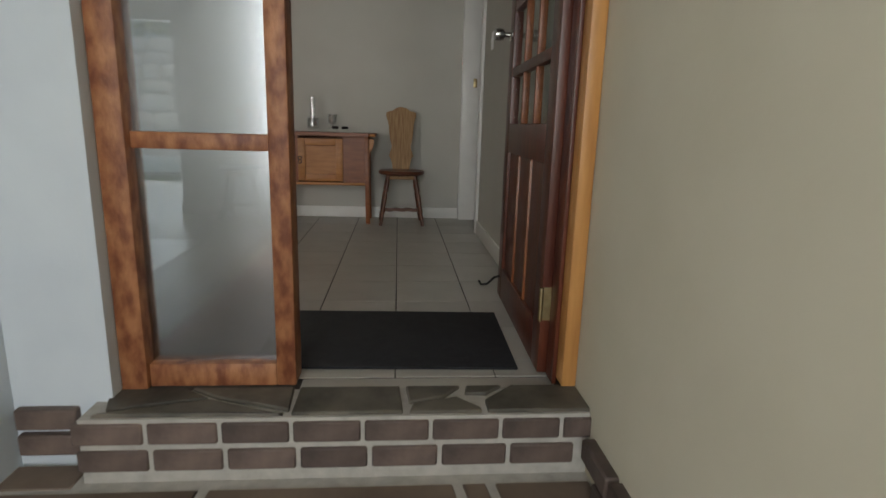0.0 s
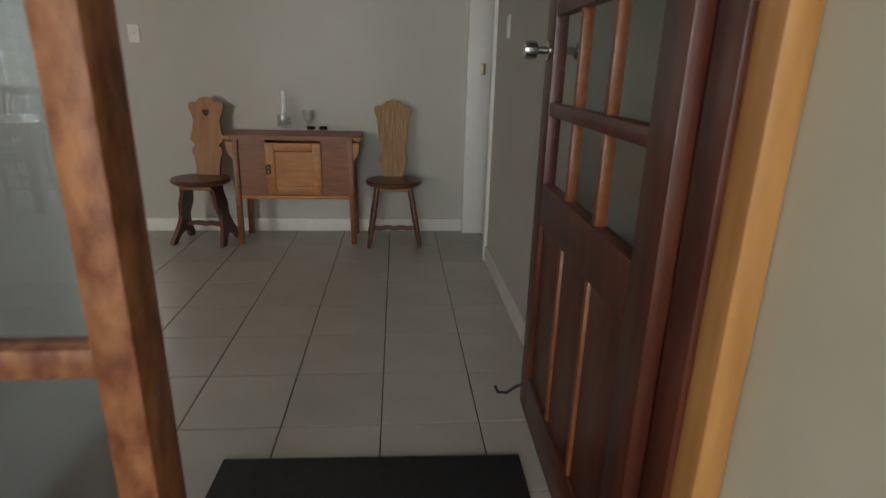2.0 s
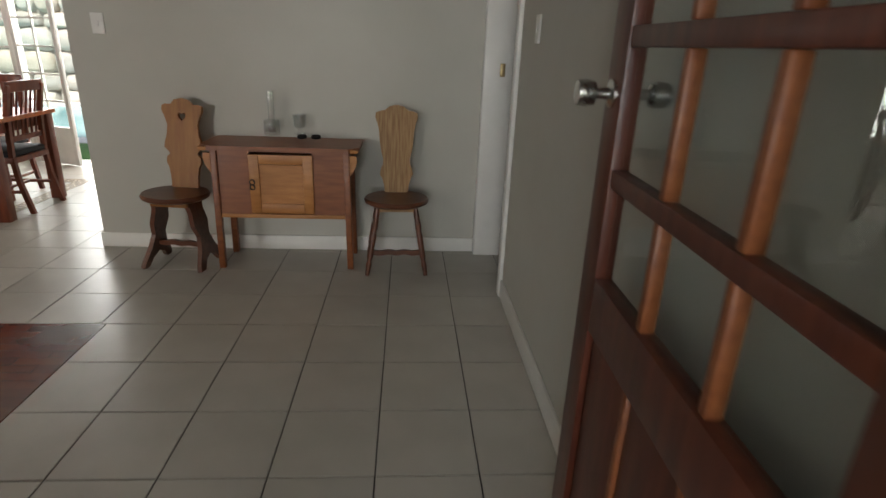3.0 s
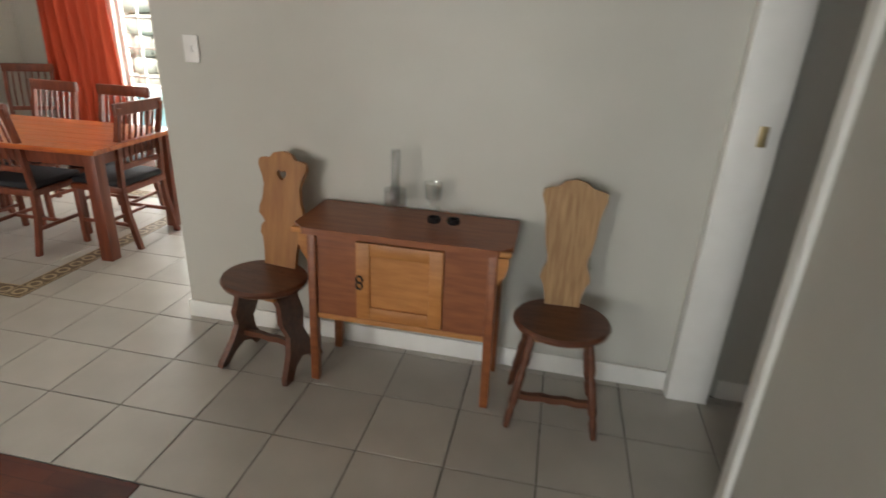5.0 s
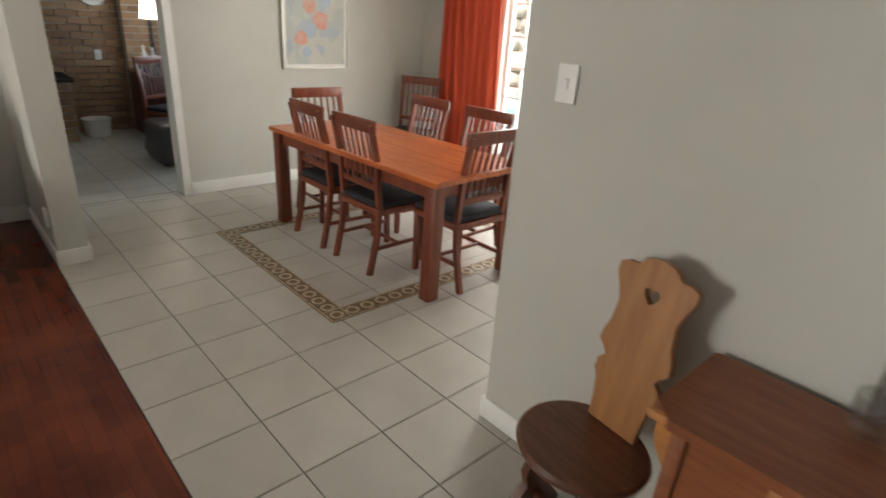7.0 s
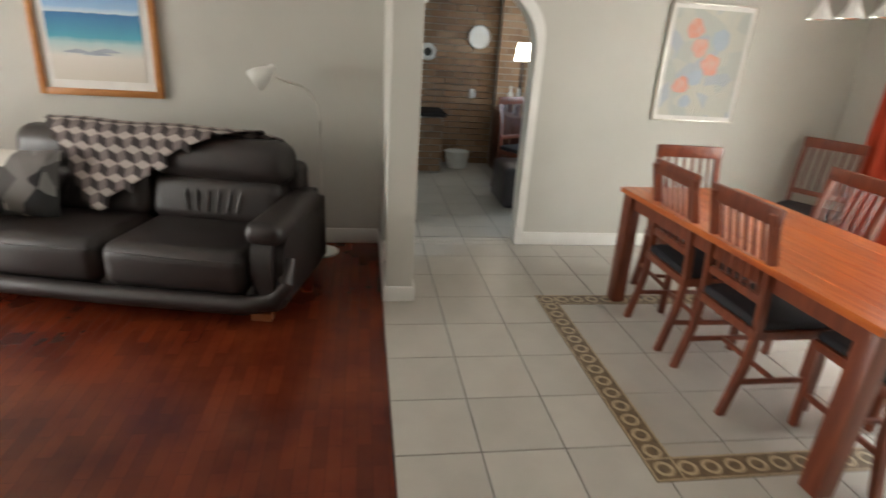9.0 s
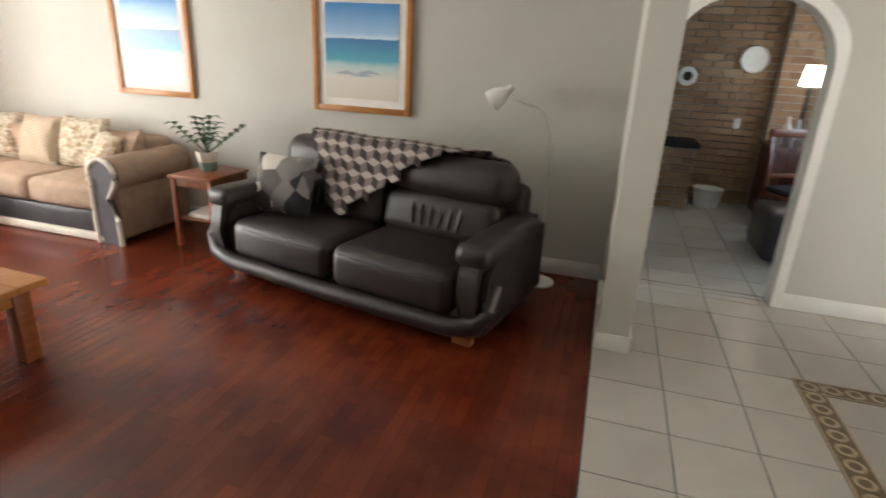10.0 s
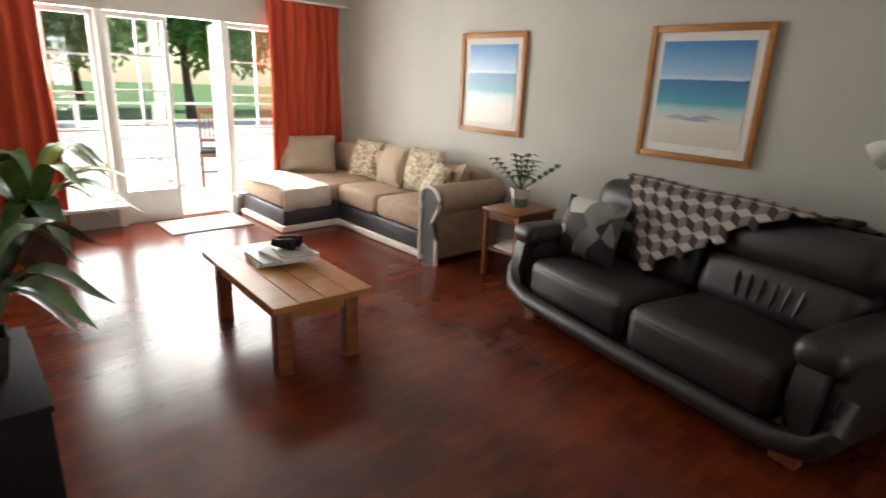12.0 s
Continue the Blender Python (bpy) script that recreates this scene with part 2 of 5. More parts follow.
M = dict(
    treeleaf=translucent_leaf_material(),
    wall=material("grey_green_paint", (0.50, 0.49, 0.44), (0.53, 0.52, 0.47), rough=0.7, scale=2.5, bump=0.12, bscale=45),
    ext_beige=material("beige_exterior_paint", (0.60, 0.55, 0.42), (0.64, 0.59, 0.46), rough=0.75, scale=3, bump=0.25, bscale=30),
    # White paint, its bluish shade mixed into the base colour.
    ext_white=material("shaded_white_exterior_paint", (0.54, 0.58, 0.62), (0.60, 0.64, 0.67), rough=0.7, scale=3, bump=0.3, bscale=25),
    white=material("white_gloss_paint", (0.76, 0.75, 0.71), (0.82, 0.81, 0.77), rough=0.4, scale=6, bump=0.06),
    ceiling=material("ceiling_paint", (0.78, 0.77, 0.74), rough=0.9, bump=0.1),
    tile=material("ceramic_tile", (0.41, 0.385, 0.34), (0.46, 0.435, 0.385), rough=0.33, scale=4, bump=0.02, bscale=20, vary=0.05),
    grout=material("dark_grout", (0.07, 0.06, 0.055), (0.10, 0.09, 0.08), rough=0.9, bump=0.3),
    parquet=parquet_material(),
    mahogany=material("dark_red_varnished_wood", (0.062, 0.015, 0.009), (0.13, 0.035, 0.017), rough=0.35, scale=5, stretch=(6, 6, 0.7), bump=0.12, bscale=40),
    worn=material("worn_red_brown_wood", (0.15, 0.040, 0.014), (0.40, 0.17, 0.07), rough=0.5, scale=14, stretch=(2, 2, 1.0), bump=0.5, bscale=60, detail=8),
    honey=material("honey_varnished_wood", (0.42, 0.19, 0.055), (0.56, 0.28, 0.09), rough=0.4, scale=4, stretch=(8, 8, 0.8), bump=0.15),
    pine=material("golden_pine", (0.36, 0.14, 0.035), (0.46, 0.20, 0.055), rough=0.42, scale=5, stretch=(1.5, 8, 8), bump=0.1),
    teak=material("reddish_brown_wood", (0.19, 0.055, 0.018), (0.27, 0.09, 0.03), rough=0.38, scale=5, stretch=(1.2, 9, 9), bump=0.1),
    table=material("orange_hardwood", (0.36, 0.07, 0.015), (0.56, 0.15, 0.03), rough=0.3, scale=4, stretch=(0.8, 9, 9), bump=0.06, coat=0.3),
    chairwood=material("red_brown_hardwood", (0.12, 0.026, 0.012), (0.20, 0.05, 0.02), rough=0.35, scale=6, stretch=(6, 6, 0.8), bump=0.08),
    oak=material("weathered_pale_oak", (0.26, 0.13, 0.05), (0.44, 0.27, 0.12), rough=0.55, scale=7, stretch=(14, 3, 0.9), bump=0.3),
    brownoak=material("golden_brown_oak", (0.28, 0.11, 0.028), (0.38, 0.17, 0.045), rough=0.45, scale=5, stretch=(7, 3, 0.8), bump=0.2),
    seat=material("dark_polished_wood", (0.085, 0.030, 0.016), (0.15, 0.055, 0.028), rough=0.3, scale=5, stretch=(1, 8, 8), bump=0.05),
    leather=material("dark_brown_leather", (0.014, 0.010, 0.009), (0.024, 0.018, 0.016), rough=0.42, scale=6, bump=0.35, bscale=90),
    padding=material("black_seat_fabric", (0.012, 0.012, 0.015), (0.02, 0.02, 0.025), rough=0.8, bump=0.3, bscale=200),
    beige=material("beige_fabric", (0.34, 0.235, 0.165), (0.42, 0.30, 0.215), rough=0.92, scale=14, bump=0.5, bscale=220),
    cream=material("cream_fabric", (0.66, 0.60, 0.52), (0.74, 0.69, 0.61), rough=0.95, scale=12, bump=0.5, bscale=160),
    brownband=material("dark_blue_brown_leather", (0.035, 0.032, 0.036), (0.055, 0.05, 0.055), rough=0.4, bump=0.3, bscale=90),
    curtain=material("red_curtain_fabric", (0.42, 0.045, 0.016), (0.52, 0.07, 0.025), rough=0.85, scale=6, stretch=(1, 1, 0.2), bump=0.3, bscale=150),
    stripe=stripes_material("ribbed_tan_fabric", (0.24, 0.17, 0.11), (0.55, 0.45, 0.34), 26),
    speckle=cells_material("mottled_cream_brown_fabric", [(0.55, 0.47, 0.36), (0.3, 0.21, 0.13), (0.6, 0.53, 0.42), (0.42, 0.33, 0.22)], 45),
    patch=cells_material("black_cream_grey_patchwork_knit", [(0.02, 0.02, 0.02), (0.16, 0.15, 0.14), (0.55, 0.52, 0.46), (0.09, 0.085, 0.08), (0.22, 0.21, 0.2)], 7),
    metal=material("brushed_steel", (0.55, 0.54, 0.52), rough=0.25, metal=1.0, bump=0.05),
    brass=material("aged_brass", (0.35, 0.26, 0.13), (0.45, 0.36, 0.2), rough=0.4, metal=1.0, scale=30, bump=0.3),
    dark_metal=material("dark_iron", (0.03, 0.027, 0.025), rough=0.5, metal=0.6),
    plastic=material("white_plastic", (0.74, 0.73, 0.70), rough=0.35, bump=0.0),
    black=material("black_plastic", (0.010, 0.008, 0.008), rough=0.7, bump=0.1, spec=0.2),
    rubber=material("black_rubber_mat", (0.010, 0.010, 0.012), (0.018, 0.018, 0.02), rough=0.85, scale=30, bump=0.6, bscale=140),
    greymat=material("grey_woven_mat", (0.30, 0.29, 0.28), (0.42, 0.41, 0.39), rough=0.95, scale=40, bump=0.6, bscale=120),
    mortar=material("grey_mortar", (0.36, 0.34, 0.30), (0.46, 0.43, 0.38), rough=0.95, scale=20, bump=0.8, bscale=50),
    brick=material("brown_glazed_brick", (0.07, 0.05, 0.042), (0.15, 0.105, 0.085), rough=0.6, scale=10, bump=0.5, bscale=60, vary=0.25),
    slate=material("grey_brown_slate", (0.050, 0.046, 0.036), (0.15, 0.13, 0.10), rough=0.6, scale=6, bump=0.7, bscale=25, vary=0.3),
    paver=material("brown_red_slate_paving", (0.10, 0.070, 0.052), (0.17, 0.125, 0.09), rough=0.6, scale=4, bump=0.5, bscale=20, vary=0.25),
    face_brick=island_material("yellow_brown_face_brick", [(0.22, 0.12, 0.06), (0.30, 0.18, 0.10), (0.12, 0.065, 0.035), (0.42, 0.29, 0.18)]),
    stone=island_material("pale_garden_stone", [(0.48, 0.42, 0.34), (0.58, 0.54, 0.48), (0.36, 0.33, 0.30), (0.52, 0.44, 0.34)]),
    leaf=material("green_leaf", (0.045, 0.11, 0.022), (0.09, 0.19, 0.04), rough=0.4, scale=10, bump=0.1),
    darkleaf=material("dark_green_leaf", (0.015, 0.05, 0.014), (0.035, 0.085, 0.022), rough=0.35, scale=10, bump=0.1),
    paleleaf=material("yellow_green_leaf", (0.20, 0.30, 0.05), (0.30, 0.38, 0.10), rough=0.4, scale=8, bump=0.1),
    grass=material("lawn", (0.05, 0.13, 0.02), (0.10, 0.20, 0.04), rough=0.95, scale=12, bump=1.0, bscale=80),
    soil=material("potting_soil", (0.03, 0.02, 0.014), rough=1.0, bump=1.0, bscale=60),
    bark=material("brown_bark", (0.09, 0.06, 0.04), (0.14, 0.10, 0.07), rough=0.95, bump=1.0, bscale=30),
    pot=material("dark_brown_glazed_pot", (0.045, 0.03, 0.024), (0.08, 0.055, 0.042), rough=0.35, scale=6, bump=0.1),
    teal=material("pale_teal_ceramic", (0.16, 0.26, 0.22), (0.2, 0.31, 0.27), rough=0.4, bump=0.1),
    water=material("pool_water", (0.20, 0.46, 0.50), (0.28, 0.55, 0.58), rough=0.08, scale=2, bump=0.2, bscale=6),
    paving=material("pale_concrete_paving", (0.58, 0.56, 0.52), (0.66, 0.64, 0.6), rough=0.9, scale=3, bump=0.4),
    paper=material("white_paper", (0.70, 0.68, 0.64), rough=0.7, bump=0.05),
    cover=material("grey_printed_cover", (0.10, 0.10, 0.10), (0.45, 0.44, 0.42), rough=0.4, scale=25, bump=0.0),
    mosaic_dark=material("brown_mosaic", (0.10, 0.065, 0.035), (0.17, 0.115, 0.06), rough=0.4, scale=30, bump=0.2),
    mosaic_pale=material("tan_mosaic", (0.40, 0.31, 0.19), (0.5, 0.4, 0.26), rough=0.4, scale=30, bump=0.2),
    blanket_pale=material("pale_grey_knit", (0.36, 0.31, 0.28), (0.43, 0.38, 0.34), rough=0.95, bump=0.6, bscale=180),
    blanket_mid=material("mauve_grey_knit", (0.16, 0.13, 0.125), (0.21, 0.175, 0.165), rough=0.95, bump=0.6, bscale=180),
    blanket_dark=material("dark_brown_knit", (0.035, 0.028, 0.026), (0.05, 0.04, 0.038), rough=0.95, bump=0.6, bscale=180),
    pane=glass_material("window_glass"),
    crystal=glass_material("clear_glassware", tint=(0.93, 0.94, 0.94), gloss=0.16, rough=0.05),
    # Grey tint and strong gloss build the outdoor reflection into this glass.
    greyed=glass_material("grey_reflecting_glass", rough=0.14, tint=(0.46, 0.50, 0.53), gloss=0.42),
    sea=bands_material("beach_print", [(0.0, (0.62, 0.58, 0.50)), (0.25, (0.70, 0.66, 0.60)), (0.38, (0.45, 0.62, 0.62)), (0.44, (0.10, 0.38, 0.50)), (0.66, (0.06, 0.20, 0.42)), (0.672, (0.60, 0.72, 0.80)), (0.72, (0.32, 0.52, 0.75)), (1.0, (0.07, 0.25, 0.55))]),
    floral=cells_material("soft_floral_print", [(0.50, 0.50, 0.44), (0.44, 0.46, 0.42), (0.40, 0.43, 0.46), (0.52, 0.51, 0.44)], 9, rough=0.4),
    coral=material("coral_print", (0.60, 0.22, 0.14), (0.58, 0.36, 0.28), rough=0.5, scale=20, bump=0.0),
    bluegrey=material("blue_grey_print", (0.34, 0.39, 0.45), rough=0.5, bump=0.0),
    lampglow=emitter("lit_lamp_glass", (1.0, 0.9, 0.72), 6.0),
    silver=material("pale_silver_frame", (0.58, 0.56, 0.50), rough=0.35, metal=0.6),
)


# ---- mesh tools ----
def box(bm, a, b, r=0.0, seg=2, m=None):
    """A box between two corners, with rounded edges."""
    g = bmesh.ops.create_cube(bm, size=1)
    c = [(p + q) / 2 for p, q in zip(a, b)]
    s = [max(1e-4, abs(q - p)) for p, q in zip(a, b)]
    vs = g["verts"]
    for v in vs:
        v.co = Vector((c[0] + v.co.x * s[0], c[1] + v.co.y * s[1], c[2] + v.co.z * s[2]))
    if m is not None:
        bmesh.ops.transform(bm, matrix=m, verts=vs)
    if r:
        es = list({e for v in vs for e in v.link_edges})
        bmesh.ops.bevel(bm, geom=es, offset=min(r, min(s) * 0.48), segments=seg, profile=0.5, affect="EDGES")
    return bm


def cyl(bm, p, q, r0, r1=None, n=16):
    """A round bar from p to q, tapering from r0 to r1."""
    p, q = Vector(p), Vector(q)
    d = q - p
    m = Matrix.Translation((p + q) / 2) @ d.to_track_quat("Z", "Y").to_matrix().to_4x4()
    bmesh.ops.create_cone(bm, cap_ends=True, segments=n, radius1=r0, radius2=r0 if r1 is None else r1, depth=d.length, matrix=m)
    return bm


def lathe(bm, prof, at=(0, 0, 0), n=24):
    rings = []
    for r, z in prof:
        rings.append([bm.verts.new((at[0] + r * math.cos(2 * math.pi * i / n), at[1] + r * math.sin(2 * math.pi * i / n), at[2] + z)) for i in range(n)])
    for a, b in zip(rings, rings[1:]):
        for i in range(n):
            bm.faces.new((a[i], a[(i + 1) % n], b[(i + 1) % n], b[i]))
    if prof[0][0] > 1e-3:
        bm.faces.new(rings[0][::-1])
    return bm


def pipe(bm, pts, r, n=8):
    """A bent round tube."""
    pts = [Vector(p) for p in pts]
    rings = []
    for i, p in enumerate(pts):
        d = (pts[min(i + 1, len(pts) - 1)] - pts[max(i - 1, 0)]).normalized()
        q = d.to_track_quat("Z", "Y")
        rad = r[i] if isinstance(r, (list, tuple)) else r
        rings.append([bm.verts.new(p + q @ Vector((rad * math.cos(2 * math.pi * k / n), rad * math.sin(2 * math.pi * k / n), 0))) for k in range(n)])
    for a, b in zip(rings, rings[1:]):
        for k in range(n):
            bm.faces.new((a[k], a[(k + 1) % n], b[(k + 1) % n], b[k]))
    bm.faces.new(rings[0][::-1])
    bm.faces.new(rings[-1])
    return bm


def prism(bm, outline, t0, t1, m=None, holes=()):
    """An outline in x and z, given thickness along y from t0 to t1."""
    edges = []
    for loop in (outline, *holes):
        vs = [bm.verts.new((x, t0, z)) for x, z in loop]
        edges += [bm.edges.new((vs[i], vs[(i + 1) % len(vs)])) for i in range(len(vs))]
    faces = [f for f in bmesh.ops.triangle_fill(bm, edges=edges, use_beauty=True)["geom"] if isinstance(f, bmesh.types.BMFace)]
    ext = bmesh.ops.extrude_face_region(bm, geom=faces)["geom"]
    top = [v for v in ext if isinstance(v, bmesh.types.BMVert)]
    bmesh.ops.translate(bm, vec=(0, t1 - t0, 0), verts=top)
    if m is not None:
        bmesh.ops.transform(bm, matrix=m, verts=bm.verts[:])
    bmesh.ops.recalc_face_normals(bm, faces=bm.faces[:])
    return bm


def finish(name, bm, mats, smooth=True):
    bmesh.ops.recalc_face_normals(bm, faces=bm.faces[:])
    me = bpy.data.meshes.new(name)
    bm.to_mesh(me)
    bm.free()
    for mm in mats if isinstance(mats, (list, tuple)) else [mats]:
        me.materials.append(mm)
    if smooth:
        me.polygons.foreach_set("use_smooth", [True] * len(me.polygons))
        me.set_sharp_from_angle(angle=radians(38))
    return me


def part(name, bm, mats, parent, label=""):
    ob = new(name, finish(name, bm, mats))
    ob.parent = parent
    return tagged(ob, label)


def thing(name, label, category, at=None, group="", kind=""):
    ob = new(name)
    ob.empty_display_size = 0.1
    if at is not None:
        ob.matrix_world = at
    return tagged(ob, label, category, group, kind)


def solid(name, bm, mats, label, category, at=None, kind="", group=""):
    ob = new(name, finish(name, bm, mats))
    if at is not None:
        ob.matrix_world = at
    return tagged(ob, label, category, group, kind)


def B():
    return bmesh.new()


# ---- the building ----
W, H = -5.72, 2.6


def wall(name, boxes, mat, label):
    bm = B()
    for a, b in boxes:
        box(bm, a, b)
    return solid(name, bm, mat, label, "wall", kind="structure")


wall("wall_hall_back", [((-2.02, 5.415, 0), (2.35, 5.565, H))], M["wall"], "grey-green painted wall behind the sideboard")
wall("wall_dining_east", [((-2.02, 5.566, 0), (-1.87, 8.1, H))], M["wall"], "grey-green painted dining room wall")
wall("wall_dining_north", [((W, 8.1, 0), (-4.6, 8.25, H)), ((-2.9, 8.1, 0), (-1.87, 8.25, H)), ((-4.6, 8.1, 2.1), (-2.9, 8.25, H))], M["wall"], "grey-green wall with a garden doorway")
bm = B()
AY0, AY1, AZ, AR = 4.47, 5.425, 1.94, 0.40
opening = [(AY0, 0.0)] + [(AY0 + AR - AR * math.cos(radians(a)), AZ - AR + AR * math.sin(radians(a))) for a in range(0, 91, 9)] + [(AY1 - AR + AR * math.sin(radians(a)), AZ - AR + AR * math.cos(radians(a))) for a in range(0, 91, 9)] + [(AY1, 0.0)]
outline = [(-2.01, 0)] + opening + [(8.25, 0), (8.25, H), (-2.01, H)]
prism(bm, outline, 0, 0.15, m=Matrix.Translation((W, 0, 0)) @ Matrix.Rotation(radians(90), 4, "Z"))
solid("wall_west", bm, M["wall"], "long grey-green painted wall with an arched opening", "wall", kind="structure")
bm = B()
rim = [(y + (0.035 if y < 4.9 else -0.035) * 0, z) for y, z in opening]
for (y0, z0), (y1, z1) in zip(rim, rim[1:]):
    for xa, xb, g in ((W + 0.012, W - 0.162, 0.0),):
        cy, cz = (AY0 + AY1) / 2, 1.0
        def grow(y, z, k):
            return (y + (k if y > cy else -k) * (1 if z < AZ - AR + 0.01 else abs(y - cy) / (cy - AY0)), z + (0 if z < AZ - AR + 0.01 else k))
        o0, o1 = grow(y0, z0, 0.05), grow(y1, z1, 0.05)
        i0, i1 = grow(y0, z0, -0.012), grow(y1, z1, -0.012)
        v = [bm.verts.new(c) for c in ((xa, *i0), (xa, *i1), (xa, *o1), (xa, *o0), (xb, *i0), (xb, *i1), (xb, *o1), (xb, *o0))]
        for f in ((0, 1, 2, 3), (4, 7, 6, 5), (0, 4, 5, 1), (3, 2, 6, 7)):
            bm.faces.new([v[k] for k in f])
bmesh.ops.remove_doubles(bm, verts=bm.verts[:], dist=0.0005)
solid("arch_trim", bm, M["white"], "white painted trim round the archway", "trim", kind="structure")
wall("wall_nib", [((W, 4.300, 0), (-4.675, 4.469, H))], M["wall"], "short grey-green wall end beside the archway")
wall("wall_south", [((W, -2.01, 0), (-5.27, -1.86, H)), ((-2.3, -2.01, 0), (-1.42, -1.86, H)), ((-5.27, -2.01, 1.965), (-2.3, -1.86, H)), ((-5.27, -2.01, 0), (-4.29, -1.86, 0.2)), ((-3.16, -2.01, 0), (-2.3, -1.86, 0.2))], M["wall"], "pale wall round the glazed garden doors")
wall("wall_living_east", [((-1.42, -2.01, 0), (-1.22, 1.86, H))], M["wall"], "grey-green living room wall")
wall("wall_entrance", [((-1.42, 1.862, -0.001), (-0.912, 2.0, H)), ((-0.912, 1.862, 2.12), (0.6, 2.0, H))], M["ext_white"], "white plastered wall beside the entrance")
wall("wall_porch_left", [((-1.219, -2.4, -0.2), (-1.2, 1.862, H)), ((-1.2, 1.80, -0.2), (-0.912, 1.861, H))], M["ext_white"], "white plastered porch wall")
wall("wall_porch_right", [((0.549, -2.6, -0.2), (0.76, 1.999, H))], M["ext_beige"], "beige plastered porch wall")
wall("wall_hall_east", [((0.61, 2.0, 0), (0.76, 4.7, H)), ((0.61, 4.7, 2.08), (0.76, 5.414, H))], M["wall"], "grey-green hall wall with an open doorway")
wall("wall_passage", [((2.2, 3.4, 0), (2.35, 5.414, H)), ((0.762, 3.4, 0), (2.2, 3.55, H))], M["wall"], "grey-green passage wall")
wall("wall_kitchen", [((-9.05, 3.3, 0), (W - 0.152, 3.45, H)), ((-9.05, 7.6, 0), (-7.9, 7.75, H)), ((-6.8, 7.6, 0), (W - 0.152, 7.75, H)), ((-7.9, 7.6, 0), (-6.8, 7.75, 0.95)), ((-7.9, 7.6, 2.05), (-6.8, 7.75, H)), ((-9.2, 3.3, 0), (-8.96, 7.75, H))], M["wall"], "plain kitchen walls")
bm = B()
for a, b in (((-9.2, 3.3, H), (W - 0.15, 7.75, H + 0.12)), ((W - 0.15, -2.01, H), (2.35, 8.25, H + 0.12))):
    box(bm, a, b)
solid("ceiling", bm, M["ceiling"], "white painted ceiling", "ceiling", kind="structure")
# Unseen ceiling, added to keep direct sun off the porch.
bm = B()
box(bm, (-1.22, -2.6, H - 0.02), (0.76, 1.86, H - 0.001))
solid("porch_ceiling", bm, M["ceiling"], "added white ceiling that keeps the sun off the porch", "ceiling", kind="structure")

# skirting boards
sk = [((-2.035, 5.400, 0), (0.517, 5.414, 0.10)), ((-2.034, 5.415, 0), (-2.021, 8.09, 0.10)), ((0.595, 2.0, 0), (0.609, 4.645, 0.11)), ((0.75, 5.400, 0), (2.19, 5.414, 0.10)), ((W + 0.001, -1.85, 0), (W + 0.016, 4.284, 0.12)), ((W + 0.001, 5.476, 0), (W + 0.016, 8.09, 0.11)), ((-4.674, 4.286, 0), (-4.66, 4.484, 0.10)), ((W + 0.02, 4.285, 0), (-4.66, 4.299, 0.10)), ((W + 0.02, 4.470, 0), (-4.66, 4.485, 0.10)), ((W + 0.02, 8.085, 0), (-4.62, 8.099, 0.11)), ((-1.436, -1.84, 0), (-1.421, 1.86, 0.1))]
for a, b in sk:
    solid("baseboard", box(B(), a, b, 0.004), M["white"], "white painted skirting board", "baseboard", kind="structure")

# hall doorway lining
frame_east = thing("door_frame_hall", "white painted frame of the open hall doorway", "door frame", kind="structure")
part("jamb", box(B(), (0.517, 5.335, 0), (0.70, 5.414, 2.08), 0.004), M["white"], frame_east)
part("jamb", box(B(), (0.605, 4.701, 0), (0.765, 4.73, 2.08), 0.004), M["white"], frame_east)
part("architrave", box(B(), (0.586, 4.645, 0), (0.609, 4.715, 2.14), 0.004), M["white"], frame_east)
part("head", box(B(), (0.57, 4.73, 2.05), (0.775, 5.335, 2.079), 0.003), M["white"], frame_east)
part("strike_plate", box(B(), (0.618, 5.331, 1.21), (0.652, 5.3349, 1.29), 0.002), M["brass"], frame_east, "small brass strike plate")

# ---- floors ----
PX, PY, P = -0.055, 4.284, 0.359
solid("floor_slab", box(box(box(B(), (-1.46, 1.9, -0.2), (2.35, 5.6, -0.004)), (W - 0.15, 4.284, -0.2), (-1.46, 8.25, -0.004)), (-9.1, 3.3, -0.2), (W - 0.15, 7.75, -0.004)), M["grout"], "tiled floor bed with dark joints", "floor", kind="structure")
floor_tiles = bpy.data.objects["floor_slab"]
floor_tiles.name = "floor"
wood_floor = solid("floor_parquet", box(B(), (W - 0.05, -2.01, -0.2), (-1.464, 4.281, 0.0)), M["parquet"], "polished dark red parquet floor", "floor", kind="structure")


# ---- entrance ----
def worn_bar(name, a, b, parent, mat=None, label=""):
    return part(name, box(B(), a, b, 0.005), mat or M["worn"], parent, label)


side = thing("window_1", "worn red-brown wooden sidelight with two glass panes", "window", kind="structure")
FY0, FY1 = 1.87, 1.95
worn_bar("stile", (-0.91, FY0 - 0.02, 0.031), (-0.83, FY1, 2.12), side)
worn_bar("stile", (-0.436, FY0, 0.031), (-0.374, FY1 + 0.02, 2.12), side)
worn_bar("bottom_rail", (-0.83, FY0, 0.031), (-0.436, FY1, 0.108), side)
worn_bar("middle_rail", (-0.83, FY0 + 0.01, 0.780), (-0.436, FY1, 0.829), side)
worn_bar("top_rail", (-0.83, FY0, 2.05), (-0.436, FY1, 2.12), side)
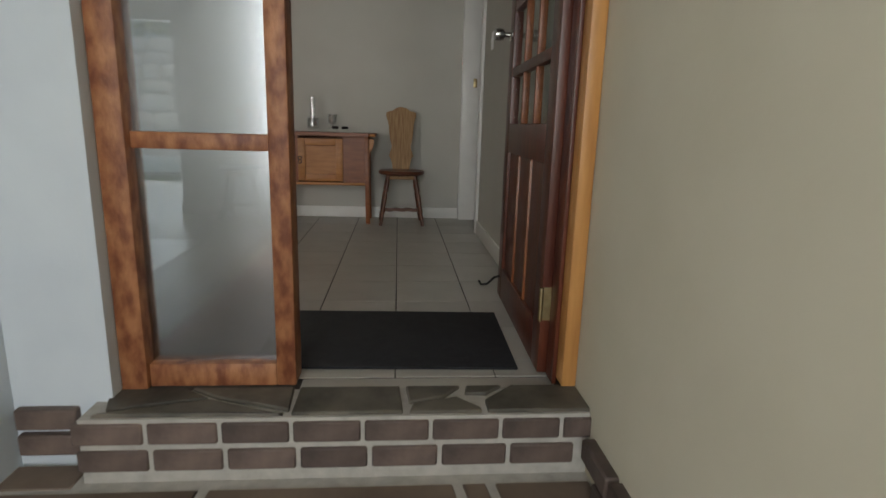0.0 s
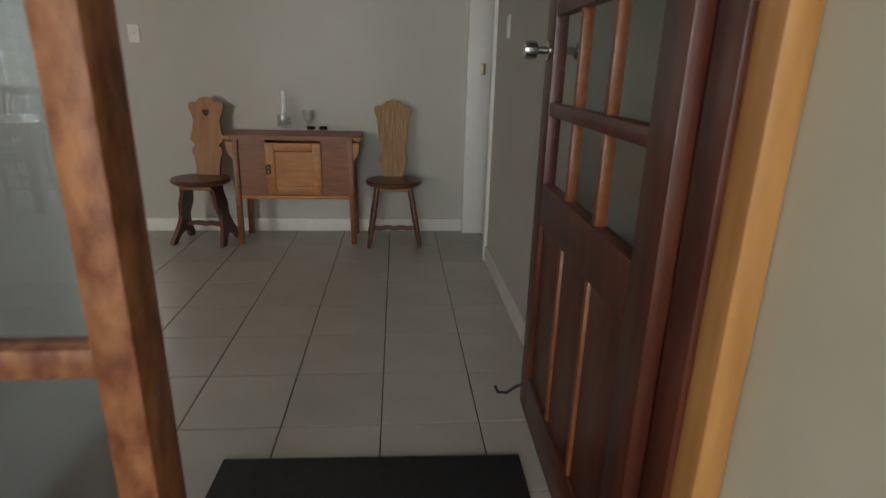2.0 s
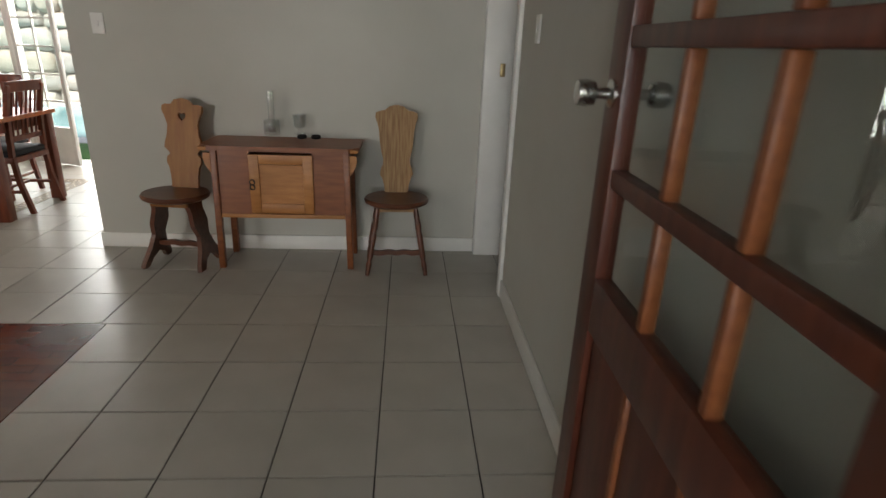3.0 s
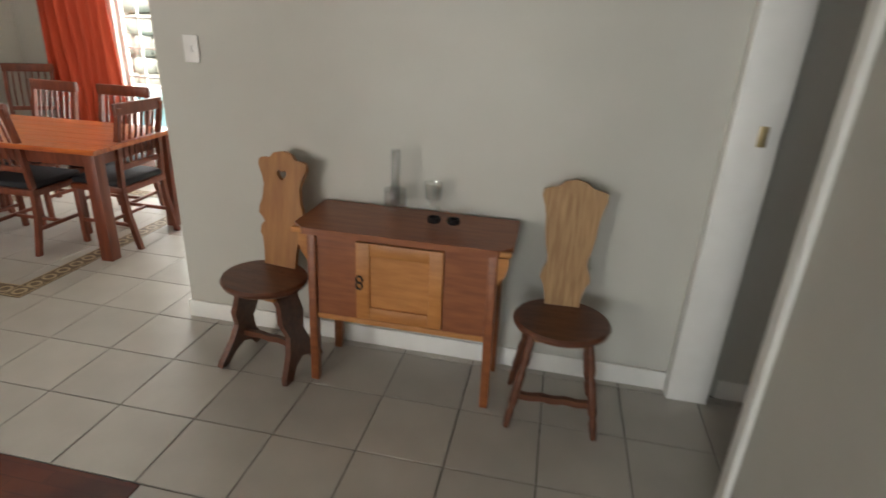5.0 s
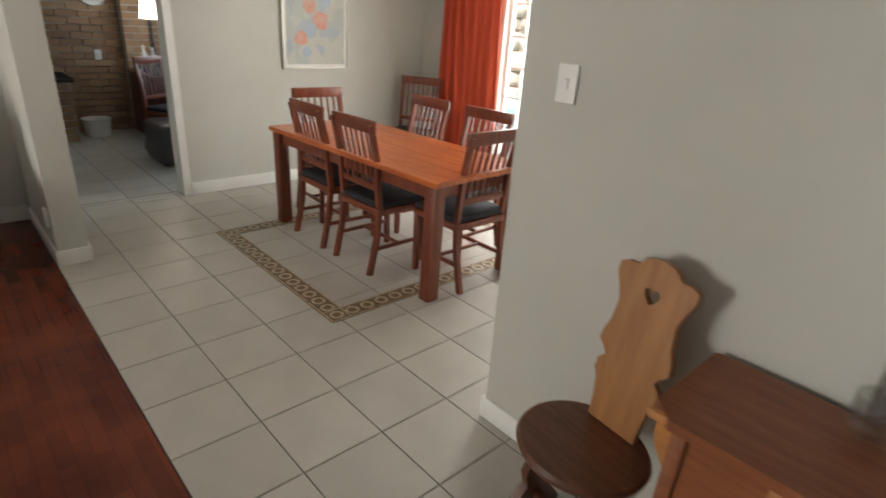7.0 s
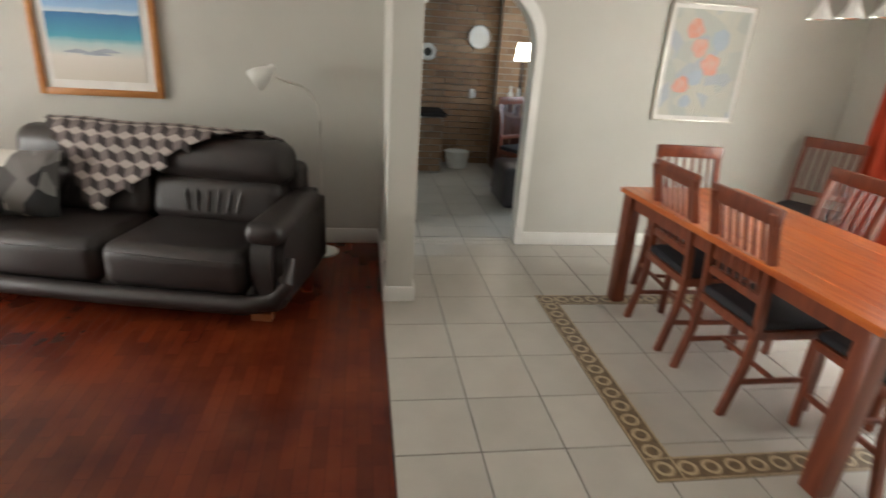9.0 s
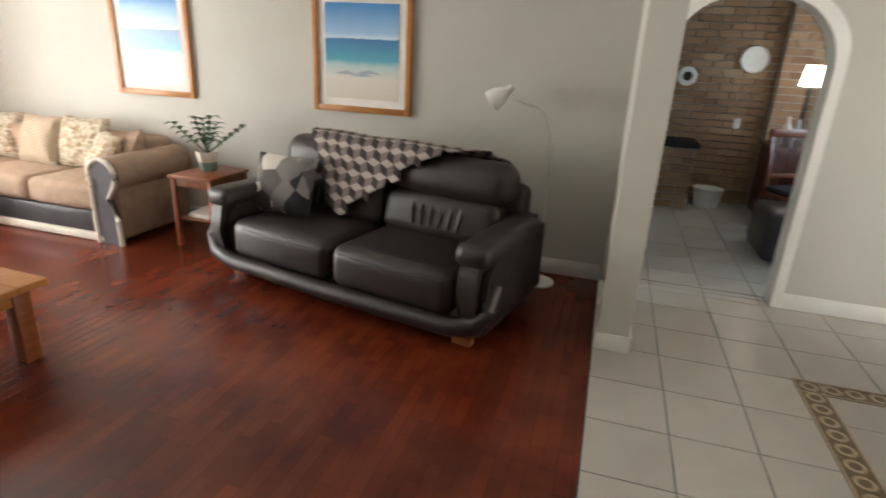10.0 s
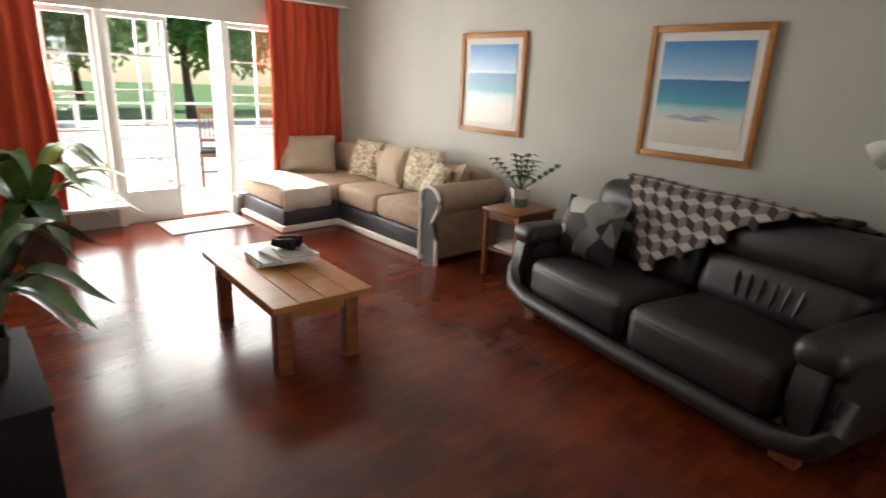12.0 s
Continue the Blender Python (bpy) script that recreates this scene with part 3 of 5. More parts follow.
for z0, z1 in ((0.108, 0.780), (0.829, 2.05)):
    g = part("pane", box(B(), (-0.83, 1.905, z0), (-0.436, 1.911, z1)), M["greyed"], side, "glass pane greyed to read as a reflection")
    g.visible_shadow = False
jambs = thing("door_frame_1", "honey-coloured wooden entrance door frame", "door frame", kind="structure")
part("jamb", box(B(), (0.497, 1.84, 0.031), (0.547, 1.955, 2.12), 0.006), M["honey"], jambs)
part("jamb_rebate", box(B(), (0.482, 1.90, 0.012), (0.4965, 1.98, 2.08), 0.003), M["mahogany"], jambs, "dark red inner rebate")
part("head", box(B(), (-0.373, 1.86, 2.05), (0.496, 1.97, 2.12), 0.005), M["honey"], jambs)

door = thing("door_1", "open dark red panelled wooden door with small glass panes", "door", at=pose(0.494, 1.99, 0.012, 0, 0, 88.4), kind="structure")
DW, DT = 0.97, 0.042


def dbar(name, x0, x1, z0, z1, mat="mahogany", d=0.0):
    return part(name, box(B(), (x0, d, z0), (x1, DT - d, z1), 0.004), M[mat], door)


dbar("stile", 0, 0.11, 0, 2.02)
dbar("stile", DW - 0.10, DW, 0, 2.02)
dbar("bottom_rail", 0.11, DW - 0.10, 0, 0.16)
dbar("lock_rail", 0.11, DW - 0.10, 0.74, 0.875)
dbar("top_rail", 0.11, DW - 0.10, 1.90, 2.02)
cols = [0.11 + (DW - 0.21) * k / 3 for k in range(4)]
rows = [0.875, 1.11, 1.40, 1.66, 1.90]
for z in rows[1:4]:
    dbar("glazing_bar", 0.11, DW - 0.10, z - 0.02, z + 0.02, d=0.003)
for x in cols[1:3]:
    for z0, z1 in zip(rows, rows[1:]):
        dbar("glazing_bar", x - 0.012, x + 0.012, z0 + (0.02 if z0 > 1 else 0), z1 - (0.02 if z1 < 1.8 else 0), "teak", 0.006)
for z0, z1 in zip(rows, rows[1:]):
    for x0, x1 in zip(cols, cols[1:]):
        p = part("pane", box(B(), (x0 + 0.01, 0.019, z0 + 0.01), (x1 - 0.01, 0.023, z1 - 0.01)), M["pane"], door)
        p.visible_shadow = False
for x0, x1 in zip(cols, cols[1:]):
    part("panel", box(B(), (x0 + 0.012, 0.012, 0.16), (x1 - 0.012, 0.03, 0.74), 0.008), M["mahogany"], door)
for x in cols[1:3]:
    dbar("muntin", x - 0.012, x + 0.012, 0.16, 0.74, "teak", 0.004)
for y, s in ((DT, 1), (0, -1)):
    bm = lathe(B(), [(0.030, 0), (0.030, 0.006), (0.013, 0.010), (0.012, 0.035), (0.026, 0.042), (0.029, 0.06), (0.026, 0.078), (0.0005, 0.08)])
    bmesh.ops.transform(bm, matrix=Matrix.Translation((DW - 0.045, y, 1.285)) @ Matrix.Rotation(radians(-90 * s), 4, "X"), verts=bm.verts[:])
    part("knob", bm, M["metal"], door, "round brushed steel door knob")
for z in (0.26, 1.75):
    part("hinge", cyl(box(B(), (-0.004, 0.004, z - 0.06), (0.0, 0.040, z + 0.06)), (-0.008, DT + 0.004, z - 0.06), (-0.008, DT + 0.004, z + 0.06), 0.008), M["brass"], door, "old brass hinge")
part("door_hook", pipe(B(), [(DW - 0.06, DT, 0.11), (DW - 0.06, DT + 0.03, 0.10), (DW - 0.04, DT + 0.06, 0.06), (DW - 0.02, DT + 0.09, 0.05), (DW + 0.0, DT + 0.10, 0.065)], 0.006), M["dark_metal"], door, "dark iron hold-open hook")

mat_at = pose(-0.083, 2.352, 0.0, 0, 0, -1.5)
solid("doormat", box(B(), (-0.485, -0.305, 0.001), (0.485, 0.305, 0.014), 0.005), M["rubber"], "black rubber doormat on the pale tiles", "mat", at=mat_at)
solid("threshold", box(B(), (-0.373, 1.87, -0.05), (0.5, 1.985, -0.002), 0.003), M["tile"], "pale tiled threshold", "threshold", kind="structure")

# step with bricks and slate
step = solid("step", box(B(), (-0.96, 1.69, -0.2), (0.547, 1.868, 0.018)), M["mortar"], "entrance step of brown bricks and slate", "step", kind="structure")
brick_me = finish("brick", box(B(), (-0.099, -0.03, -0.034), (0.099, 0.03, 0.034), 0.006, 1), M["brick"])


def brick(x, y, z, parent, sx=1.0, rz=0.0, sz=1.0):
    ob = new("brick", brick_me)
    ob.matrix_world = pose(x, y, z, 0, 0, rz) @ Matrix.Diagonal((sx, 1, sz, 1))
    ob.parent = parent
    return ob


x = -0.98
for k in range(8):
    wdt = (1.0, 1.0, 0.98, 1.0, 0.97, 1.02, 0.9, 0.45)[k]
    brick(x + 0.099 * wdt, 1.712, -0.028, step, wdt)
    x += 0.198 * wdt + 0.012
x = -0.97
for k in range(7):
    brick(x + 0.099, 1.710, -0.113, step)
    x += 0.212
for k in range(2):
    brick(-1.10, 1.802, -0.028 - 0.085 * k, step, 0.9)
for k in range(9):
    brick(0.541, 1.55 - 0.21 * k, -0.075, step, 1, 90)
    brick(0.541, 1.45 - 0.21 * k, -0.153, step, 1, 90, 0.95)


def flagstone(parent, pts, z, h, mat, name="stone"):
    bm = B()
    top = [bm.verts.new((px, py, z)) for px, py in pts]
    bm.faces.new(top)
    ext = bmesh.ops.extrude_face_region(bm, geom=bm.faces[:])["geom"]
    bmesh.ops.translate(bm, vec=(0, 0, -h), verts=[v for v in ext if isinstance(v, bmesh.types.BMVert)])
    bmesh.ops.bevel(bm, geom=bm.edges[:], offset=0.004, segments=1, affect="EDGES")
    return part(name, bm, mat, parent)


yb, yf = 1.864, 1.70
for pts in ([(-0.95, yb), (-0.72, yb), (-0.63, 1.80), (-0.90, 1.73)], [(-0.93, yf), (-0.90, 1.715), (-0.62, 1.79), (-0.40, 1.70), (-0.38, yf)], [(-0.70, yb), (-0.38, yb), (-0.37, 1.72), (-0.60, 1.80)], [(-0.36, yb), (-0.04, yb), (-0.03, yf), (-0.36, yf)], [(-0.02, yb), (0.16, yb), (0.10, 1.79), (-0.01, 1.76)], [(-0.01, yf), (0.0, 1.745), (0.14, 1.79), (0.21, 1.72), (0.21, yf)], [(0.18, yb), (0.30, yb), (0.24, 1.81), (0.17, 1.815)], [(0.23, yf), (0.23, 1.77), (0.33, yb), (0.55, yb), (0.55, yf)]):
    flagstone(step, pts, 0.03, 0.03, M["slate"])
ground = solid("ground", box(B(), (-60, -60, -0.4), (60, 60, -0.2)), M["grass"], "lawn and earth round the house", "ground", kind="structure")
porch = solid("porch_floor", box(B(), (-1.2, -2.6, -0.199), (0.547, 1.779, -0.185)), M["mortar"], "porch bed between slate slabs", "pavement", kind="structure")
for pts in ([(-1.195, 1.775), (-0.985, 1.775), (-0.985, 1.66), (-1.195, 1.66)], [(-1.2, 1.64), (-0.62, 1.64), (-0.66, 1.2), (-1.2, 1.15)], [(-0.59, 1.64), (0.12, 1.64), (0.18, 1.2), (-0.63, 1.2)], [(0.15, 1.64), (0.22, 1.64), (0.28, 1.2), (0.21, 1.2)], [(0.25, 1.64), (0.54, 1.64), (0.54, 1.1), (0.31, 1.1)], [(-1.2, 1.12), (-0.5, 1.17), (-0.45, 0.5), (-1.2, 0.5)], [(-0.47, 1.17), (0.28, 1.17), (0.2, 0.5), (-0.42, 0.5)], [(0.31, 1.07), (0.54, 1.07), (0.54, 0.4), (0.23, 0.45)], [(-1.2, 0.47), (-0.1, 0.47), (-0.1, -0.6), (-1.2, -0.6)], [(-0.07, 0.47), (0.54, 0.4), (0.54, -0.6), (-0.07, -0.6)], [(-1.2, -0.63), (0.54, -0.63), (0.54, -2.55), (-1.2, -2.55)]):
    flagstone(porch, pts, -0.18, 0.015, M["paver"], "slab")


# ---- hall furniture ----
def sideboard():
    o = thing("sideboard", "reddish-brown wooden sideboard with a pale central door", "sideboard", at=pose(-0.717, 5.195, 0))
    ht = 0.785
    bm = B()
    prism(bm, [(-0.468, -0.175), (-0.455, -0.19), (0.455, -0.19), (0.468, -0.175), (0.468, 0.14), (0.41, 0.2), (-0.41, 0.2), (-0.468, 0.14)], 0, 0.028, m=Matrix.Translation((0, 0, ht)) @ Matrix.Rotation(radians(-90), 4, "X") @ Matrix.Diagonal((1, 1, -1, 1)))
    part("top", bm, M["teak"], o, "polished reddish-brown top")
    part("top_edge", box(B(), (-0.465, -0.192, ht - 0.03), (0.465, -0.168, ht - 0.006), 0.006), M["pine"], o)
    for sx in (-1, 1):
        part("front_panel", box(B(), (sx * 0.375, -0.145, 0.36), (sx * 0.185, -0.13, ht - 0.03)), M["teak"], o)
        part("side_panel", box(B(), (sx * 0.385, -0.14, 0.36), (sx * 0.37, 0.15, ht - 0.03)), M["teak"], o)
        for y in (-0.14, 0.15):
            bm = box(B(), (sx * 0.372, y - 0.02, 0), (sx * 0.410, y + 0.02, ht - 0.03), 0.004)
            for v in bm.verts:
                if v.co.z < 0.05:
                    v.co.x += sx * 0.012
            part("leg", bm, M["teak"], o)
        ear = [(0.405, 0.735), (0.452, 0.735), (0.455, 0.70), (0.445, 0.66), (0.42, 0.62), (0.405, 0.60)]
        part("bracket", prism(B(), [(sx * a, z) for a, z in ear], -0.15, -0.128), M["pine"], o)
    part("back_panel", box(B(), (-0.37, 0.14, 0.36), (0.37, 0.155, ht - 0.03)), M["teak"], o)
    part("floor_panel", box(B(), (-0.39, -0.15, 0.335), (0.39, 0.155, 0.36), 0.003), M["pine"], o)
    d = part("door", box(B(), (-0.13, -0.150, 0.43), (0.13, -0.138, 0.67)), M["pine"], o, "pale pine door panel")
    for a, b in (((-0.19, -0.163, 0.37), (-0.13, -0.138, 0.733)), ((0.13, -0.163, 0.37), (0.19, -0.138, 0.733)), ((-0.13, -0.163, 0.37), (0.13, -0.138, 0.43)), ((-0.13, -0.163, 0.675), (0.13, -0.138, 0.733))):
        part("door_rail", box(B(), a, b, 0.003), M["pine"], d)
    bm = B()
    for z in (0.565, 0.535):
        pipe(bm, [(-0.172 + 0.014 * math.cos(a * math.pi / 6), -0.172, z + 0.016 * math.sin(a * math.pi / 6)) for a in range(13)], 0.004, 6)
    part("handle", bm, M["dark_metal"], d, "dark iron ring pull")
    return o


sideboard()


def hall_chair(label, at, back_mat, leg_mat, heart, plank_legs):
    o = thing("wooden_chair", label, "chair", at=at)
    bm = lathe(B(), [(0.0005, 0.435), (0.185, 0.435), (0.20, 0.445), (0.204, 0.46), (0.195, 0.472), (0.0005, 0.472)], n=40)
    for v in bm.verts:
        v.co.y *= 0.92
    part("seat", bm, M["seat"], o, "dark polished round seat")
    half = [(0.075, 0.47), (0.080, 0.52), (0.092, 0.56), (0.108, 0.59), (0.100, 0.625), (0.088, 0.65), (0.085, 0.68), (0.100, 0.74), (0.108, 0.80), (0.112, 0.86), (0.120, 0.90), (0.135, 0.945), (0.132, 0.975), (0.105, 0.985), (0.075, 0.990), (0.045, 1.015), (0.0, 1.025)]
    if heart:
        half = [(0.085, 0.47), (0.088, 0.54), (0.098, 0.60), (0.112, 0.625), (0.108, 0.66), (0.088, 0.68), (0.100, 0.70), (0.122, 0.72), (0.118, 0.755), (0.104, 0.79), (0.096, 0.86), (0.108, 0.90), (0.128, 0.945), (0.126, 0.975), (0.105, 0.985), (0.07, 0.985), (0.045, 1.012), (0.0, 1.022)]
    holes = []
    if heart:
        holes = [[(0, 0.885), (0.022, 0.907), (0.026, 0.925), (0.015, 0.935), (0, 0.925), (-0.015, 0.935), (-0.026, 0.925), (-0.022, 0.907)]]
    bm = prism(B(), half + [(-a, z) for a, z in reversed(half[:-1])], -0.012, 0.012, holes=holes)
    bmesh.ops.transform(bm, matrix=Matrix.Translation((0, 0.13, 0.47)) @ Matrix.Rotation(radians(-8), 4, "X") @ Matrix.Translation((0, 0, -0.47)), verts=bm.verts[:])
    part("backrest", bm, back_mat, o, "carved wooden back board" + (" with a heart cut-out" if heart else ""))
    for sx in (-1, 1):
        if plank_legs:
            leg = [(-0.09, 0.435), (0.09, 0.435), (0.07, 0.36), (0.085, 0.28), (0.055, 0.20), (0.085, 0.12), (0.15, 0.03), (0.155, 0.0), (0.10, 0.0), (0.06, 0.05), (0, 0.075), (-0.06, 0.05), (-0.10, 0.0), (-0.155, 0.0), (-0.15, 0.03), (-0.085, 0.12), (-0.055, 0.20), (-0.085, 0.28), (-0.07, 0.36)]
            bm = prism(B(), leg, -0.014, 0.014)
            bmesh.ops.transform(bm, matrix=Matrix.Translation((sx * 0.10, 0, 0.435)) @ Matrix.Rotation(radians(-11 * sx), 4, "Y") @ Matrix.Rotation(radians(90), 4, "Z") @ Matrix.Translation((0, 0, -0.435)), verts=bm.verts[:])
            part("leg", bm, leg_mat, o)
        else:
            for sy in (-1, 1):
                a, b = Vector((sx * 0.115, sy * 0.09, 0.435)), Vector((sx * 0.185, sy * 0.155, 0.0))
                bm = pipe(B(), [a.lerp(b, k) for k in (0, 0.15, 0.3, 0.36, 0.42, 0.6, 0.72, 0.78, 0.84, 1)], [0.014, 0.017, 0.02, 0.013, 0.02, 0.018, 0.02, 0.013, 0.018, 0.013], 10)
                part("leg", bm, leg_mat, o)
    half_s = [(-0.15, 0.155), (-0.1, 0.15), (-0.05, 0.158), (0, 0.15), (0.05, 0.158), (0.1, 0.15), (0.15, 0.155), (0.15, 0.125), (0.1, 0.12), (0.05, 0.128), (0, 0.12), (-0.05, 0.128), (-0.1, 0.12), (-0.15, 0.125)]
    part("stretcher", prism(B(), half_s, -0.012 - (0 if plank_legs else 0.11), 0.012 - (0 if plank_legs else 0.11)), leg_mat, o)
    part("apron", box(B(), (-0.115, -0.10, 0.40), (0.115, 0.10, 0.434), 0.006), back_mat, o)
    return o


hall_chair("brown wooden chair with heart cut-out back and plank legs", pose(-1.385, 5.115, 0, 0, 0, -8), M["brownoak"], M["seat"], True, True)
hall_chair("pale weathered carved-back wooden chair with turned legs", pose(-0.022, 5.105, 0, 0, 0, 2), M["oak"], M["seat"], False, False)
TOPZ = 0.814
vase = lathe(B(), [(0.0005, 0.0), (0.045, 0.0), (0.052, 0.01), (0.052, 0.06), (0.050, 0.09), (0.047, 0.09), (0.046, 0.02), (0.0005, 0.016)])
v1 = thing("glass_candle_holder", "tall clear glass tube in a glass bowl on the sideboard", "glassware", at=pose(-0.81, 5.285, TOPZ))
part("bowl", vase, M["crystal"], v1)
part("tube", lathe(B(), [(0.0005, 0.018), (0.022, 0.018), (0.022, 0.265), (0.019, 0.265), (0.019, 0.024), (0.0005, 0.024)]), M["crystal"], v1)
solid("glass_goblet", lathe(B(), [(0.0005, 0), (0.035, 0), (0.036, 0.008), (0.014, 0.016), (0.014, 0.03), (0.038, 0.05), (0.040, 0.09), (0.045, 0.125), (0.042, 0.125), (0.036, 0.09), (0.034, 0.055), (0.0005, 0.036)]), M["crystal"], "small clear glass goblet on the sideboard", "glassware", at=pose(-0.645, 5.325, TOPZ))
for k, xx in enumerate((-0.604, -0.520)):
    solid("candle_cup", lathe(B(), [(0.0005, 0), (0.026, 0), (0.03, 0.012), (0.026, 0.022), (0.018, 0.022), (0.016, 0.012), (0.0005, 0.01)]), M["black"], "small black candle cup on the sideboard", "candle holder", at=pose(xx, 5.165 + 0.005 * k, TOPZ), group="candle cups")


def switch(at, label):
    o = thing("light_switch", label, "light switch", at=at)
    part("plate", box(B(), (-0.038, 0, -0.06), (0.038, 0.009, 0.06), 0.004), M["plastic"], o)
    part("rocker", box(B(), (-0.009, 0.009, -0.016), (0.009, 0.015, 0.016), 0.002), M["plastic"], o)


switch(pose(-1.83, 5.414, 1.43, 0, 0, 180), "white plastic light switch on the wall")
switch(pose(0.609, 4.28, 1.465, 0, 0, 90), "white plastic light switch on the hall wall")
switch(pose(-8.868, 5.57, 0.92, 0, 0, -90), "white plastic socket on the brick wall")


# ---- dining room ----
def dining_table():
    o = thing("dining_table", "long orange-brown hardwood dining table", "table", at=pose(-3.85, 6.24, 0, 0, 0, 2.5))
    n = 6
    for k in range(n):
        a, b = -0.42 + 0.84 * k / n, -0.42 + 0.84 * (k + 1) / n
        part("board", box(B(), (-0.92, a + 0.0006, 0.728), (0.92, b - 0.0006, 0.76), 0.002, 1), M["table"], o)
    for sy in (-1, 1):
        part("apron", box(B(), (-0.81, sy * 0.37, 0.64), (0.81, sy * 0.345, 0.727)), M["chairwood"], o)
    for sx in (-1, 1):
        part("apron", box(B(), (sx * 0.86, -0.33, 0.64), (sx * 0.835, 0.33, 0.727)), M["chairwood"], o)
        for sy in (-1, 1):
            bm = box(B(), (sx * 0.90, sy * 0.40, 0), (sx * 0.815, sy * 0.315, 0.727), 0.004)
            for v in bm.verts:
                if v.co.z < 0.1:
                    v.co.x -= sx * 0.01
            part("leg", bm, M["chairwood"], o)


dining_table()


def dining_chair(at):
    o = thing("dining_chair", "red-brown slat-back dining chair with black padded seat", "chair", at=at, group="chairs round the dining table")
    part("seat", box(B(), (-0.215, -0.21, 0.445), (0.215, 0.20, 0.49), 0.018, 3), M["padding"], o, "black padded seat")
    part("seat_frame", box(B(), (-0.22, -0.215, 0.40), (0.22, 0.205, 0.445), 0.006), M["chairwood"], o)
    for sx in (-1, 1):
        part("leg", box(B(), (sx * 0.215, -0.21, 0), (sx * 0.18, -0.175, 0.40), 0.004), M["chairwood"], o)
        pts = [(0.27, 0), (0.215, 0.25), (0.20, 0.45), (0.225, 0.75), (0.275, 0.98), (0.245, 0.99), (0.19, 0.75), (0.165, 0.45), (0.18, 0.25), (0.235, 0)]
        bm = prism(B(), pts, -0.016, 0.016)
        bmesh.ops.transform(bm, matrix=Matrix.Translation((sx * 0.20, 0, 0)) @ Matrix.Rotation(radians(90), 4, "Z"), verts=bm.verts[:])
        part("back_post", bm, M["chairwood"], o)
        part("stretcher", box(B(), (sx * 0.205, -0.18, 0.16), (sx * 0.187, 0.20, 0.185), 0.003), M["chairwood"], o)
    part("stretcher", box(B(), (-0.187, 0.0, 0.16), (0.187, 0.02, 0.182), 0.003), M["chairwood"], o)
    part("top_rail", box(B(), (-0.225, 0.232, 0.93), (0.225, 0.262, 1.01), 0.008), M["chairwood"], o)
    part("lower_rail", box(B(), (-0.185, 0.176, 0.56), (0.185, 0.200, 0.60), 0.004), M["chairwood"], o)
    for k in range(6):
        xx = -0.14 + 0.056 * k
        part("slat", pipe(B(), [(xx, 0.188, 0.595), (xx, 0.205, 0.75), (xx, 0.247, 0.935)], 0.0085, 6), M["chairwood"], o)
    return o


def chair_at(x, y, face):
    """face: the compass turn of the chair's front from -y."""
    return pose(x, y, 0, 0, 0, face)


c0 = dining_chair(chair_at(-3.67, 6.07, 181))
for x, y, f in ((-4.23, 6.065, 179), (-3.18, 6.33, -90), (-4.66, 6.28, 86), (-3.52, 6.66, 3), (-4.17, 6.64, -2), (-5.28, 7.62, 30)):
    c = copy_thing(c0, chair_at(x, y, f))


def curtain(name, x0, x1, y, z0, z1, folds, label, gather=0.0):
    bm = B()
    n, rows_ = folds * 10, 10
    grid = []
    for j in range(rows_ + 1):
        z = z0 + (z1 - z0) * j / rows_
        row = []
        for i in range(n + 1):
            u = i / n
            amp = 0.032 * (1 + 0.3 * math.sin(7 * u + 2 * z)) * (0.55 if j == rows_ else 1)
            pinch = 1 - gather * math.sin(math.pi * j / rows_)
            x = (x0 + x1) / 2 + (x0 - x1) * (0.5 - u) * pinch * -1 + 0.012 * math.sin(3 * z + 9 * u)
            row.append(bm.verts.new((x, y + amp * math.sin(2 * math.pi * folds * u + 0.5 * math.sin(2 * z)), z)))
        grid.append(row)
    for a, b in zip(grid, grid[1:]):
        for i in range(n):
            bm.faces.new((a[i], a[i + 1], b[i + 1], b[i]))
    me = finish(name, bm, M["curtain"])
    ob = new(name, me)
    sol = ob.modifiers.new("thickness", "SOLIDIFY")
    sol.thickness = 0.003
    return tagged(ob, label, "curtain")


curtain("curtain", -5.30, -4.50, 8.0, 0.03, 2.3, 7, "dark red curtain beside the dining room doors")
curtain("curtain", -5.55, -4.69, -1.75, 0.06, 2.22, 7, "orange-red curtain beside the garden doors")
curtain("curtain", -2.72, -1.75, -1.75, 0.06, 2.22, 7, "orange-red curtain beside the living room window")
for xa, xb, y, z in ((-5.5, -2.5, 8.04, 2.32), (-5.68, -1.5, -1.77, 2.24)):
    o = thing("curtain_rail", "white metal curtain rail above the window", "curtain rail")
    part("rail", cyl(B(), (xa, y, z), (xb, y, z), 0.012), M["white"], o)
    for xx in (xa + 0.1, xb - 0.1):
        part("bracket", box(B(), (xx - 0.01, min(y, 8.1 if y > 0 else -1.86), z - 0.01), (xx + 0.01, max(y, 8.1 if y > 0 else -1.86), z + 0.01)), M["white"], o)


